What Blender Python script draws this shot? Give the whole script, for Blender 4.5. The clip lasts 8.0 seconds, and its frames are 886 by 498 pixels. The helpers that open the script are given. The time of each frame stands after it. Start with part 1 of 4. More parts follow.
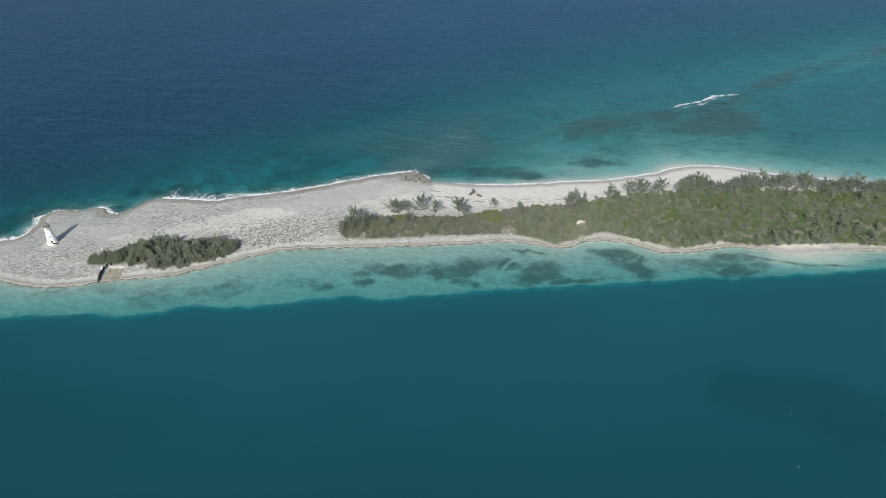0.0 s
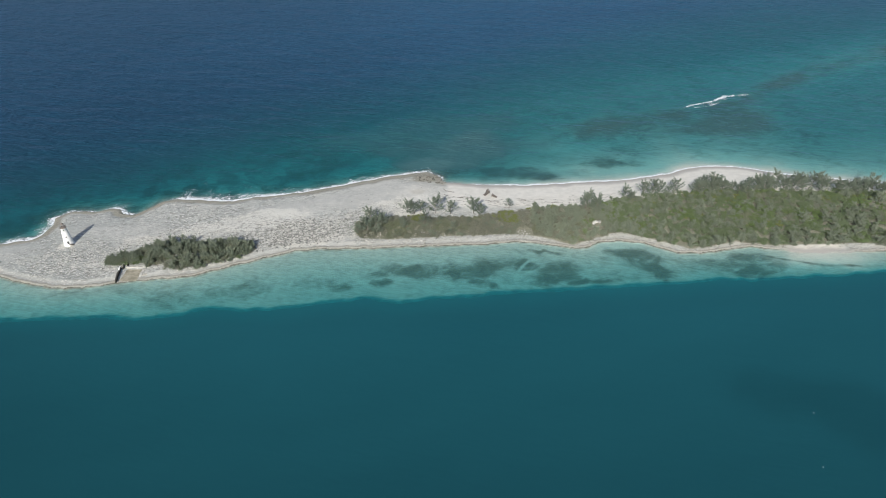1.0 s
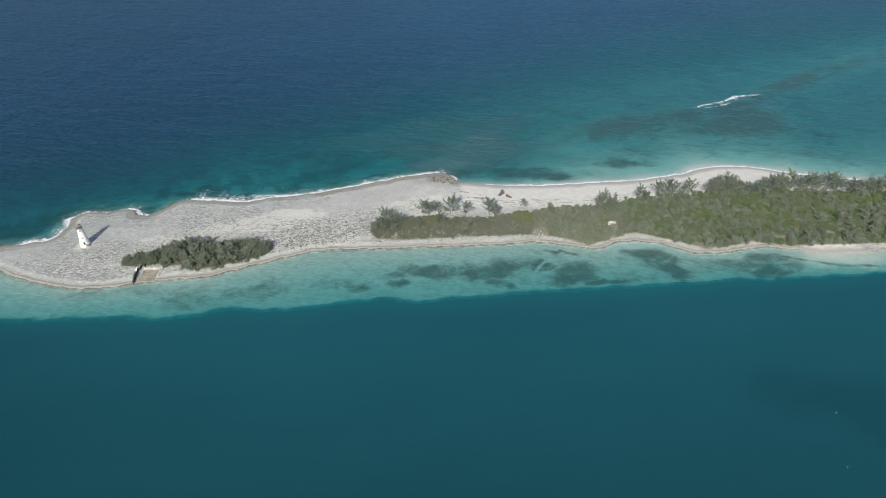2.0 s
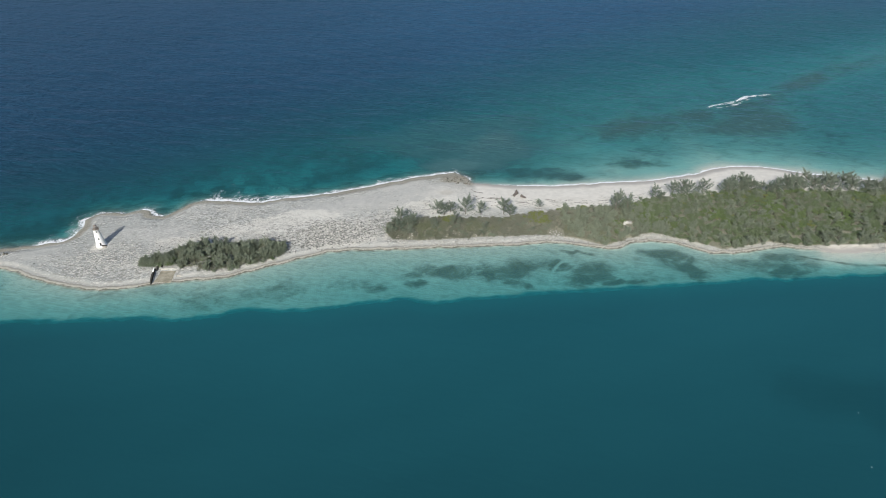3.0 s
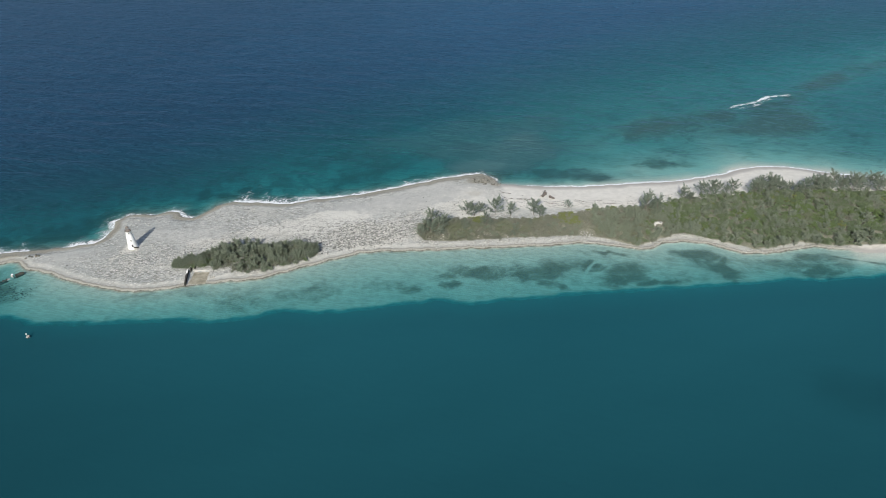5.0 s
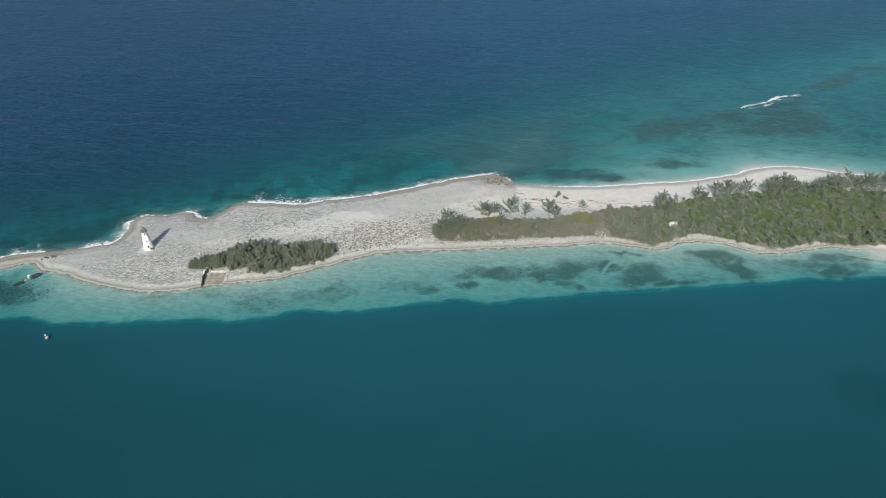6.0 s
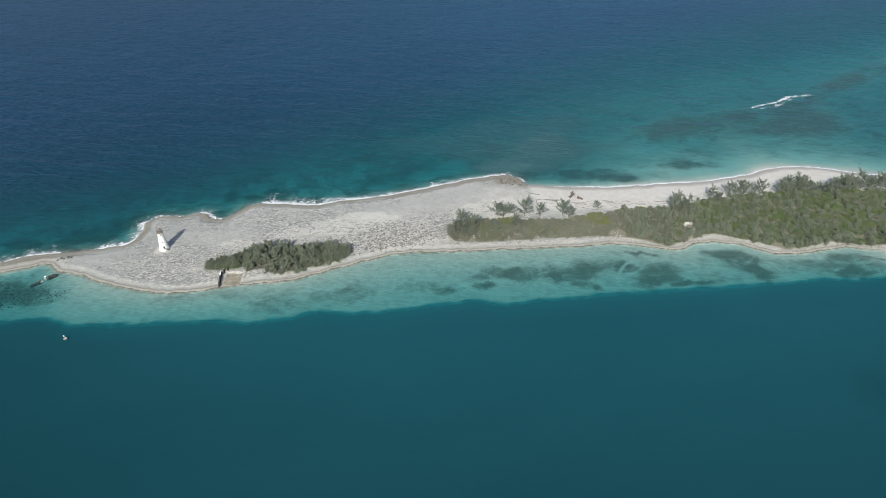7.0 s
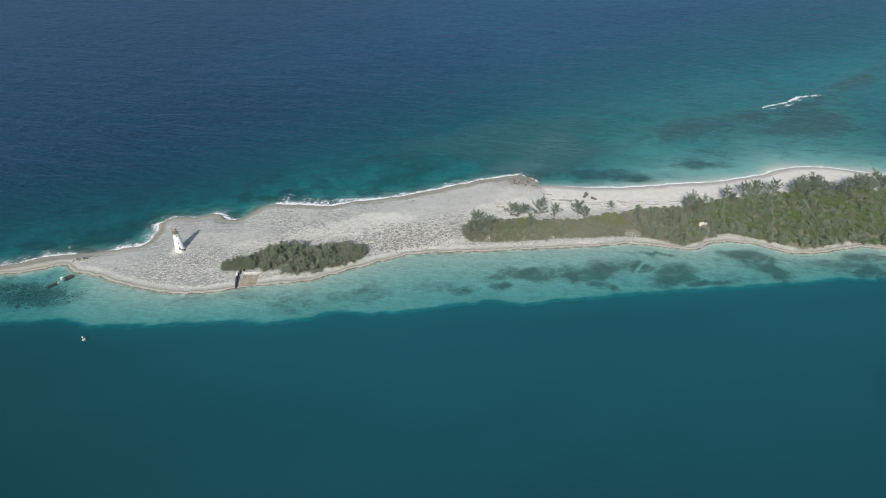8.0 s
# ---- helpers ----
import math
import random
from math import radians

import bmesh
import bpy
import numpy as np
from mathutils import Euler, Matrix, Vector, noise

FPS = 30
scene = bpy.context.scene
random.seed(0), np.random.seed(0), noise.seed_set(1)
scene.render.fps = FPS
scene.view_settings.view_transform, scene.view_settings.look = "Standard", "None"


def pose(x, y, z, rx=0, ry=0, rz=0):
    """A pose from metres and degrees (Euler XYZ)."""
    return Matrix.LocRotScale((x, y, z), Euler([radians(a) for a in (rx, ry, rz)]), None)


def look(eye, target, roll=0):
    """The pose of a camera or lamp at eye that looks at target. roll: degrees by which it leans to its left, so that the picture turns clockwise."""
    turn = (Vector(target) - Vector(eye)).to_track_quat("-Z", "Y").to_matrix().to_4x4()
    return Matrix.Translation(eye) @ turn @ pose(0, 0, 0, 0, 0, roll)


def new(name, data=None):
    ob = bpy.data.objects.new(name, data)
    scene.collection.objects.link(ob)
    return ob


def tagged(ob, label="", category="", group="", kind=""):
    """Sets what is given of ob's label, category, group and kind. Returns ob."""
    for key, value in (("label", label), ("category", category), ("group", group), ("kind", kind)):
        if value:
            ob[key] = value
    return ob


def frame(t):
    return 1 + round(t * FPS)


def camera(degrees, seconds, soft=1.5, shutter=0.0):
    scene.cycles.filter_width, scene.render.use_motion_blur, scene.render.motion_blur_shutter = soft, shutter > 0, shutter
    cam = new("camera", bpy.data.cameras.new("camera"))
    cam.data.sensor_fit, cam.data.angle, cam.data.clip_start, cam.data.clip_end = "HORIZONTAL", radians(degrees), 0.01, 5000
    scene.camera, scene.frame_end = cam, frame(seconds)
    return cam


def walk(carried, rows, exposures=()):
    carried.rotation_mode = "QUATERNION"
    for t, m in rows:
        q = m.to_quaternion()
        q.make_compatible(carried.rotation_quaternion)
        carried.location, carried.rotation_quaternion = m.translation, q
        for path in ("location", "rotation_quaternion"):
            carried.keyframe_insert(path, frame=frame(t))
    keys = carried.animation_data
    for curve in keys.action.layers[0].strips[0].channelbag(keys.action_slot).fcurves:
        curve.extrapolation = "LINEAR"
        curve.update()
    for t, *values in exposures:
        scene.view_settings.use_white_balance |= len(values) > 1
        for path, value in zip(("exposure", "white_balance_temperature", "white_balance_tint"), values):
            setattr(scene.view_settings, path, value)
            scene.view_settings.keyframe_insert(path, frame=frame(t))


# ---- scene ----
# Camera: a drone sliding sideways past a low limestone islet
cam = camera(68.0, 8.0, soft=0.7)
ROWS = [
    (0.0, 0.000, 0.000, 290.000, -35.1684, -0.4849, 0.0000),
    (0.5, -6.313, 0.034, 290.064, -35.1524, -0.5120, 0.0003),
    (1.0, -12.609, 0.067, 290.133, -35.1363, -0.5394, -0.0001),
    (1.5, -18.891, 0.099, 290.207, -35.1200, -0.5671, -0.0013),
    (3.0, -37.639, 0.191, 290.457, -35.0702, -0.6520, -0.0090),
    (3.5, -43.857, 0.220, 290.551, -35.0532, -0.6809, -0.0131),
    (4.0, -50.059, 0.248, 290.649, -35.0361, -0.7101, -0.0178),
    (4.5, -56.246, 0.275, 290.752, -35.0188, -0.7396, -0.0233),
    (6.0, -74.711, 0.352, 291.091, -34.9658, -0.8298, -0.0439),
    (6.5, -80.834, 0.375, 291.213, -34.9479, -0.8605, -0.0523),
    (7.0, -86.942, 0.398, 291.341, -34.9297, -0.8914, -0.0613),
    (7.5, -93.034, 0.420, 291.473, -34.9114, -0.9227, -0.0711),
    (8.0, -99.110, 0.442, 291.611, -34.8929, -0.9542, -0.0815),
]
walk(cam, [(t, pose(x, y, z, 90 + pitch, 0, yaw) @ pose(0, 0, 0, 0, 0, roll)) for t, x, y, z, pitch, roll, yaw in ROWS])

# ---- world and sun ----
SUN_EL, SUN_AZ = 34.0, 256.0        # degrees; azimuth counted from +x
scene.view_settings.exposure = 0.0
world = bpy.data.worlds.new("sky")
world.use_nodes = True
scene.world = world
wn = world.node_tree
sky = wn.nodes.new("ShaderNodeTexSky")
sky.sky_type, sky.sun_disc = "NISHITA", False
sky.sun_elevation, sky.sun_rotation = radians(SUN_EL), radians(90 - SUN_AZ)
sky.air_density, sky.dust_density, sky.ozone_density = 1.0, 1.6, 1.2
wn.nodes["Background"].inputs["Strength"].default_value = 0.11
wn.links.new(sky.outputs[0], wn.nodes["Background"].inputs["Color"])
sun_data = bpy.data.lights.new("sun", "SUN")
sun_data.energy, sun_data.angle, sun_data.color = 4.1, radians(0.6), (1.0, 0.97, 0.915)
sun = new("sun", sun_data)
sd = Vector((math.cos(radians(SUN_AZ)) * math.cos(radians(SUN_EL)), math.sin(radians(SUN_AZ)) * math.cos(radians(SUN_EL)), math.sin(radians(SUN_EL))))
sun.matrix_world = look(sd * 600, (0, 0, 0))


# ---- materials ----
class Nodes:
    """A small wrapper for node materials."""

    def __init__(self, name):
        self.mat = bpy.data.materials.new(name)
        self.mat.use_nodes = True
        self.tree = self.mat.node_tree
        self.tree.nodes.clear()
        self.out = self.tree.nodes.new("ShaderNodeOutputMaterial")

    def add(self, kind, **inputs):
        node = self.tree.nodes.new(kind)
        for key, value in inputs.items():
            self.put(node.inputs[key.replace("_", " ")], value)
        return node

    def put(self, socket, value):
        if isinstance(value, bpy.types.NodeSocket):
            self.tree.links.new(value, socket)
        else:
            socket.default_value = value

    def attr(self, name):
        node = self.tree.nodes.new("ShaderNodeAttribute")
        node.attribute_name = name
        return node.outputs["Fac"]

    def place(self, scale=(1, 1, 1), turn=0.0):
        geo = self.tree.nodes.new("ShaderNodeNewGeometry")
        m = self.tree.nodes.new("ShaderNodeMapping")
        m.inputs["Scale"].default_value = scale
        m.inputs["Rotation"].default_value = (0, 0, radians(turn))
        self.tree.links.new(geo.outputs["Position"], m.inputs["Vector"])
        return m.outputs[0]

    def along(self, long, wide, turn):
        """Coordinates stretched along a direction turned from +x: one unit is long metres by wide metres."""
        geo = self.tree.nodes.new("ShaderNodeNewGeometry")
        m = self.tree.nodes.new("ShaderNodeMapping")
        m.vector_type = "TEXTURE"
        m.inputs["Scale"].default_value = (long, wide, 10.0)
        m.inputs["Rotation"].default_value = (0, 0, radians(turn))
        self.tree.links.new(geo.outputs["Position"], m.inputs["Vector"])
        return m.outputs[0]

    def noise(self, scale, detail=4.0, rough=0.55, vector=None, distort=0.0):
        n = self.add("ShaderNodeTexNoise", Scale=scale, Detail=detail, Roughness=rough, Distortion=distort)
        self.tree.links.new(vector or self.place(), n.inputs["Vector"])
        return n.outputs["Fac"]

    def ramp(self, value, lo, hi, a=0.0, b=1.0):
        n = self.tree.nodes.new("ShaderNodeMapRange")
        n.interpolation_type = "SMOOTHSTEP"
        for key, v in (("Value", value), ("From Min", lo), ("From Max", hi), ("To Min", a), ("To Max", b)):
            self.put(n.inputs[key], v)
        return n.outputs[0]

    def math(self, op, a, b=0.0):
        n = self.tree.nodes.new("ShaderNodeMath")
        n.operation = op
        self.put(n.inputs[0], a)
        self.put(n.inputs[1], b)
        return n.outputs[0]

    def mix(self, fac, a, b, blend="MIX"):
        n = self.tree.nodes.new("ShaderNodeMix")
        n.data_type, n.blend_type = "RGBA", blend
        self.put(n.inputs["Factor"], fac)
        for socket, v in ((n.inputs[6], a), (n.inputs[7], b)):
            self.put(socket, v if isinstance(v, bpy.types.NodeSocket) else (*v, 1.0))
        return n.outputs[2]

    def bump(self, height, strength, distance):
        n = self.add("ShaderNodeBump", Strength=strength, Distance=distance, Height=height)
        return n.outputs[0]

    def surface(self, color, rough=0.8, metal=0.0, normal=None, spec=0.3):
        p = self.add("ShaderNodeBsdfPrincipled", Roughness=rough, Metallic=metal)
        self.put(p.inputs["Base Color"], color if isinstance(color, bpy.types.NodeSocket) else (*color, 1.0))
        p.inputs["Specular IOR Level"].default_value = spec
        if normal:
            self.put(p.inputs["Normal"], normal)
        self.tree.links.new(p.outputs[0], self.out.inputs[0])
        return self.mat


def ground_material():
    n = Nodes("limestone_and_sand")
    big, mid, fine = n.noise(0.03, 5), n.noise(0.22, 6, 0.62), n.noise(1.1, 6, 0.7)
    smooth, chalk, rubble = n.attr("smooth"), n.attr("chalk"), n.attr("rubble")
    coarse = n.math("MULTIPLY", n.math("ADD", 0.30, n.math("MULTIPLY", n.math("MAXIMUM", n.ramp(n.noise(0.045, 4, 0.6), 0.40, 0.62), rubble), 0.70)),
                    n.math("SUBTRACT", 1.0, n.math("MULTIPLY", smooth, 0.8)))
    # bare rock: grey, paler where it is dry and chalky
    rock = n.mix(n.ramp(big, 0.35, 0.65), (0.362, 0.372, 0.352), (0.495, 0.497, 0.46))
    rock = n.mix(n.ramp(mid, 0.40, 0.72, 0.0, 0.75), rock, (0.56, 0.55, 0.50))
    # rock turns darker and greyer towards the west end
    rock = n.mix(n.math("MULTIPLY", n.attr("duller"), 0.55), rock, (0.315, 0.332, 0.315))
    rock = n.mix(n.math("MULTIPLY", smooth, 0.62), rock, (0.525, 0.512, 0.472))
    rock = n.mix(n.ramp(n.math("ADD", chalk, n.math("MULTIPLY", n.math("SUBTRACT", mid, 0.5), 1.2)), 0.12, 0.65, 0.0, 0.9), rock, (0.655, 0.635, 0.57))
    # pits and weathered runs
    rock = n.mix(n.math("MULTIPLY", n.ramp(fine, 0.52, 0.36, 0.0, 0.75), coarse), rock, (0.17, 0.168, 0.148))
    streak = n.noise(1.0, 6, 0.72, n.along(3.4, 1.1, 8), 0.5)
    rock = n.mix(n.math("MULTIPLY", n.ramp(streak, 0.53, 0.66, 0.0, 0.9), coarse), rock, (0.66, 0.645, 0.59))
    rock = n.mix(n.math("MULTIPLY", n.ramp(streak, 0.46, 0.34, 0.0, 0.7), coarse), rock, (0.215, 0.213, 0.19))
    # loose slabs lying on the rock
    cells = n.add("ShaderNodeTexVoronoi", Scale=1.0)
    shake = n.tree.nodes.new("ShaderNodeVectorMath")
    shake.operation = "MULTIPLY_ADD"
    jitter = n.add("ShaderNodeTexNoise", Scale=0.5, Detail=3.0)
    n.put(jitter.inputs["Vector"], n.place())
    n.put(shake.inputs[0], jitter.outputs["Color"])
    shake.inputs[1].default_value = (1.3, 1.3, 0.0)
    n.put(shake.inputs[2], n.along(2.0, 1.15, 10))
    n.put(cells.inputs["Vector"], shake.outputs[0])
    split = n.tree.nodes.new("ShaderNodeSeparateColor")
    n.put(split.inputs[0], cells.outputs["Color"])
    body = n.ramp(cells.outputs["Distance"], 0.55, 0.30)
    rock = n.mix(n.math("MULTIPLY", n.math("MULTIPLY", n.ramp(split.outputs[0], 0.58, 0.80, 0.0, 0.9), coarse), body), rock, (0.71, 0.695, 0.635))
    rock = n.mix(n.math("MULTIPLY", n.ramp(split.outputs[0], 0.34, 0.12, 0.0, 0.6), coarse), rock, (0.20, 0.197, 0.172))
    # wave-washed rims
    edge = n.math("ADD", n.attr("shore"), n.math("ADD", n.math("MULTIPLY", n.math("SUBTRACT", mid, 0.5), 3.0), n.math("MULTIPLY", n.math("SUBTRACT", fine, 0.5), 2.4)))
    brown = n.mix(n.ramp(fine, 0.35, 0.65), (0.21, 0.198, 0.155), (0.37, 0.345, 0.28))
    rock = n.mix(n.ramp(n.math("ADD", n.attr("wet"), n.math("MULTIPLY", n.math("SUBTRACT", fine, 0.5), 1.0)), 0.02, 0.95, 0.0, 0.9), rock, brown)
    south = n.attr("south")
    rock = n.mix(n.math("MULTIPLY", south, n.ramp(edge, 10.0, 5.0, 0.0, 0.55)), rock, (0.50, 0.488, 0.435))
    rock = n.mix(n.math("MULTIPLY", south, n.math("MULTIPLY", n.ramp(edge, 1.9, 2.5), n.ramp(edge, 3.9, 3.0, 0.0, 0.7))), rock, (0.26, 0.245, 0.205))
    rock = n.mix(n.math("MULTIPLY", south, n.ramp(edge, 2.5, 1.8, 0.0, 0.85)), rock, n.mix(n.ramp(fine, 0.35, 0.65), (0.345, 0.325, 0.265), (0.475, 0.452, 0.385)))
    rock = n.mix(n.math("MULTIPLY", south, n.ramp(edge, 0.9, 0.3)), rock, (0.125, 0.118, 0.092))
    sand = n.mix(n.ramp(mid, 0.3, 0.7), (0.66, 0.63, 0.56), (0.75, 0.715, 0.64))
    sand = n.mix(n.math("MULTIPLY", n.ramp(streak, 0.53, 0.36, 0.0, 0.75), n.attr("litter")), sand, (0.30, 0.28, 0.22))
    sand = n.mix(n.attr("damp"), sand, (0.43, 0.405, 0.365))
    col = n.mix(n.attr("sand"), rock, sand)
    soil = n.mix(n.ramp(fine, 0.35, 0.65), (0.19, 0.19, 0.14), (0.30, 0.295, 0.225))
    col = n.mix(n.ramp(n.math("ADD", n.attr("soil"), n.math("MULTIPLY", mid, 0.5)), 0.45, 0.85), col, soil)
    # sea bed
    bed = n.mix(n.ramp(mid, 0.35, 0.65), (0.42, 0.40, 0.335), (0.52, 0.495, 0.42))
    bed = n.mix(n.attr("pale"), bed, (0.64, 0.61, 0.52))
    weed = n.mix(n.ramp(fine, 0.35, 0.65), (0.085, 0.09, 0.07), (0.19, 0.18, 0.14))
    patchy = n.noise(1.0, 8, 0.76, n.along(15, 10, 6), 0.5)
    w = n.ramp(n.math("ADD", n.attr("weed"), n.math("ADD", n.math("MULTIPLY", n.math("SUBTRACT", patchy, 0.5), 2.2), n.math("MULTIPLY", n.math("SUBTRACT", fine, 0.5), 0.9))), 0.10, 1.05, 0.0, 0.88)
    ripple = n.noise(1.0, 2, 0.5, n.along(11, 1.5, -14), 0.7)
    bed = n.mix(n.ramp(ripple, 0.40, 0.62, 0.0, 0.35), bed, (0.68, 0.65, 0.56))
    bed = n.mix(w, bed, weed)
    coral = n.mix(n.ramp(fine, 0.35, 0.65), (0.12, 0.095, 0.075), (0.27, 0.22, 0.17))
    bed = n.mix(n.ramp(n.math("ADD", n.attr("reef"), n.math("ADD", n.math("MULTIPLY", n.math("SUBTRACT", patchy, 0.5), 1.6), n.math("MULTIPLY", n.math("SUBTRACT", mid, 0.5), 0.8))), 0.10, 1.0, 0.0, 0.9), bed, coral)
    col = n.mix(n.attr("bed"), col, bed)
    h = n.math("ADD", n.math("MULTIPLY", mid, 0.5), n.math("MULTIPLY", fine, 0.5))
    rough_bump = n.add("ShaderNodeBump", Distance=1.0, Height=h)
    n.put(rough_bump.inputs["Strength"], n.math("SUBTRACT", 0.9, n.math("MULTIPLY", n.math("MAXIMUM", n.attr("sand"), n.math("MULTIPLY", smooth, 0.7)), 0.75)))
    return n.surface(col, 0.92, normal=rough_bump.outputs[0], spec=0.15)


def water_material():
    """Clear shallow water over a bed: light fades with the depth of the water, deep water scatters its own blue-green."""
    n = Nodes("sea_water")
    depth = n.attr("depth")
    rgb = n.tree.nodes.new("ShaderNodeCombineColor")
    for i, k in enumerate((0.51, 0.190, 0.168)):
        n.put(rgb.inputs[i], n.math("POWER", 2.718, n.math("MULTIPLY", depth, -k)))
    clear = rgb.outputs[0]
    milk = n.attr("milk")
    clear = n.mix(n.math("MULTIPLY", milk, 0.75), clear, (0.02, 0.03, 0.03))
    body = n.mix(n.attr("ocean"), (0.0112, 0.084, 0.105), (0.0145, 0.066, 0.124))
    big = n.noise(1.0, 4, 0.6, n.along(280, 110, 14))
    body = n.mix(n.ramp(big, 0.3, 0.7), body, n.mix(0.14, body, (0.0, 0.02, 0.03)))
    # fall-off of reflection and brightness, multiplied into the water's own colour
    gain = n.tree.nodes.new("ShaderNodeVectorMath")
    gain.operation = "SCALE"
    n.put(gain.inputs[0], body)
    n.put(gain.inputs["Scale"], n.attr("falloff_gain"))
    body = n.mix(milk, gain.outputs[0], (0.058, 0.150, 0.160))
    keep = n.mix(1.0, (1, 1, 1), clear, "SUBTRACT")
    scatter = n.mix(1.0, body, keep, "MULTIPLY")
    swell = n.noise(1.0, 3.0, 0.6, n.along(52, 17, -15), 0.9)
    chop = n.noise(1.0, 3, 0.6, n.along(13, 4.5, -12), 0.7)
    rough_sea = n.math("ADD", 0.04, n.math("MULTIPLY", n.attr("open_sea"), 0.9))
    h = n.math("ADD", n.math("MULTIPLY", swell, 6.0), n.math("MULTIPLY", chop, 3.6))
    bump = n.add("ShaderNodeBump", Distance=1.0, Height=n.math("MULTIPLY", h, rough_sea))
    bump.inputs["Strength"].default_value = 1.0
    diffuse = n.add("ShaderNodeBsdfDiffuse", Color=scatter, Normal=bump.outputs[0])
    see = n.add("ShaderNodeBsdfTransparent", Color=clear)
    both = n.tree.nodes.new("ShaderNodeAddShader")
    n.put(both.inputs[0], diffuse.outputs[0])
    n.put(both.inputs[1], see.outputs[0])
    gloss = n.add("ShaderNodeBsdfGlossy", Roughness=0.42, Color=(0.43, 0.53, 0.64, 1))
    rolling = n.math("ADD", n.math("MULTIPLY", swell, 4.4), n.math("MULTIPLY", chop, 0.7))
    ripple = n.add("ShaderNodeBump", Distance=1.0, Height=n.math("MULTIPLY", rolling, rough_sea))
    ripple.inputs["Strength"].default_value = 1.0
    facing = n.add("ShaderNodeLayerWeight", Blend=0.5, Normal=ripple.outputs[0])
    sheen = n.math("MINIMUM", 0.46, n.math("ADD", 0.02, n.math("MULTIPLY", n.math("POWER", facing.outputs["Facing"], 5.0), 0.98)))
    wet = n.tree.nodes.new("ShaderNodeMixShader")
    n.put(wet.inputs[0], sheen)
    n.put(wet.inputs[1], both.outputs[0])
    n.put(wet.inputs[2], gloss.outputs[0])
    lace = n.noise(0.30, 6, 0.72, n.place((0.8, 1.4, 1), 10), 2.0)
    clumps = n.noise(0.10, 3, 0.6)
    froth_noise = n.math("ADD", n.math("MULTIPLY", n.math("SUBTRACT", lace, 0.5), 2.4), n.math("MULTIPLY", n.math("SUBTRACT", clumps, 0.5), 1.2))
    froth = n.math("MULTIPLY", n.ramp(n.math("ADD", n.attr("foam"), froth_noise), 0.40, 0.66), n.ramp(n.attr("foam"), 0.02, 0.15))
    white = n.add("ShaderNodeBsdfDiffuse", Color=(0.80, 0.82, 0.82, 1))
    top = n.tree.nodes.new("ShaderNodeMixShader")
    n.put(top.inputs[0], froth)
    n.put(top.inputs[1], wet.outputs[0])
    n.put(top.inputs[2], white.outputs[0])
    n.tree.links.new(top.outputs[0], n.out.inputs[0])
    return n.mat


def leaf_material(name, a, b, c, fresh=None, much=0.75):
    """Foliage that varies from plant to plant and from leaf to leaf."""
    n = Nodes(name)
    info = n.tree.nodes.new("ShaderNodeObjectInfo")
    geo = n.tree.nodes.new("ShaderNodeNewGeometry")
    col = n.mix(n.ramp(info.outputs["Random"], 0.0, 1.0), a, b)
    col = n.mix(n.math("MULTIPLY", geo.outputs["Random Per Island"], 0.6), col, c)
    col = n.mix(n.ramp(n.noise(0.06, 4), 0.35, 0.65, 0.0, 0.5), col, b)
    if fresh:
        col = n.mix(n.ramp(n.noise(0.028, 4, 0.6), 0.52, 0.64, 0.0, much), col, fresh)
    p = n.add("ShaderNodeBsdfPrincipled", Roughness=0.6)
    p.inputs["Specular IOR Level"].default_value = 0.25
    n.put(p.inputs["Base Color"], col)
    thin = n.add("ShaderNodeBsdfTranslucent", Color=col)
    mixed = n.tree.nodes.new("ShaderNodeMixShader")
    mixed.inputs[0].default_value = 0.33
    n.put(mixed.inputs[1], p.outputs[0])
    n.put(mixed.inputs[2], thin.outputs[0])
    n.tree.links.new(mixed.outputs[0], n.out.inputs[0])
    return n.mat


def plain_material(name, a, b, scale, rough=0.8, metal=0.0, dirt=None, spec=0.3):
    n = Nodes(name)
    big, fine = n.noise(scale, 5, 0.6), n.noise(scale * 7, 5, 0.65)
    col = n.mix(n.ramp(big, 0.3, 0.7), a, b)
    if dirt:
        col = n.mix(n.ramp(fine, 0.55, 0.75, 0.0, 0.8), col, dirt)
    return n.surface(col, rough, metal, n.bump(fine, 0.5, 0.05), spec)


def rock_material(name, a, b, dark):
    n = Nodes(name)
    geo = n.tree.nodes.new("ShaderNodeNewGeometry")
    info = n.tree.nodes.new("ShaderNodeObjectInfo")
    pick = n.math("FRACT", n.math("ADD", geo.outputs["Random Per Island"], info.outputs["Random"]))
    fine = n.noise(2.2, 5, 0.65)
    col = n.mix(pick, a, b)
    col = n.mix(n.ramp(fine, 0.5, 0.75, 0.0, 0.7), col, dark)
    return n.surface(col, 0.92, normal=n.bump(fine, 0.7, 0.15), spec=0.15)


GROUND = ground_material()
WATER = water_material()
NEEDLES = leaf_material("casuarina_needles", (0.205, 0.245, 0.175), (0.28, 0.318, 0.232), (0.37, 0.405, 0.312))
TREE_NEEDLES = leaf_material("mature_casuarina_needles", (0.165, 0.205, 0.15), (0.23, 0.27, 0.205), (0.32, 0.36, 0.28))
SHRUB_LEAF = leaf_material("shrub_leaves", (0.15, 0.215, 0.10), (0.225, 0.28, 0.16), (0.295, 0.34, 0.225), (0.205, 0.285, 0.105))
DRY_LEAF = leaf_material("dry_scrub_leaves", (0.265, 0.27, 0.21), (0.335, 0.335, 0.27), (0.24, 0.265, 0.175), (0.245, 0.285, 0.15), 0.5)
CREEPER_LEAF = leaf_material("creeper_leaves", (0.20, 0.27, 0.07), (0.26, 0.30, 0.11), (0.30, 0.31, 0.15))
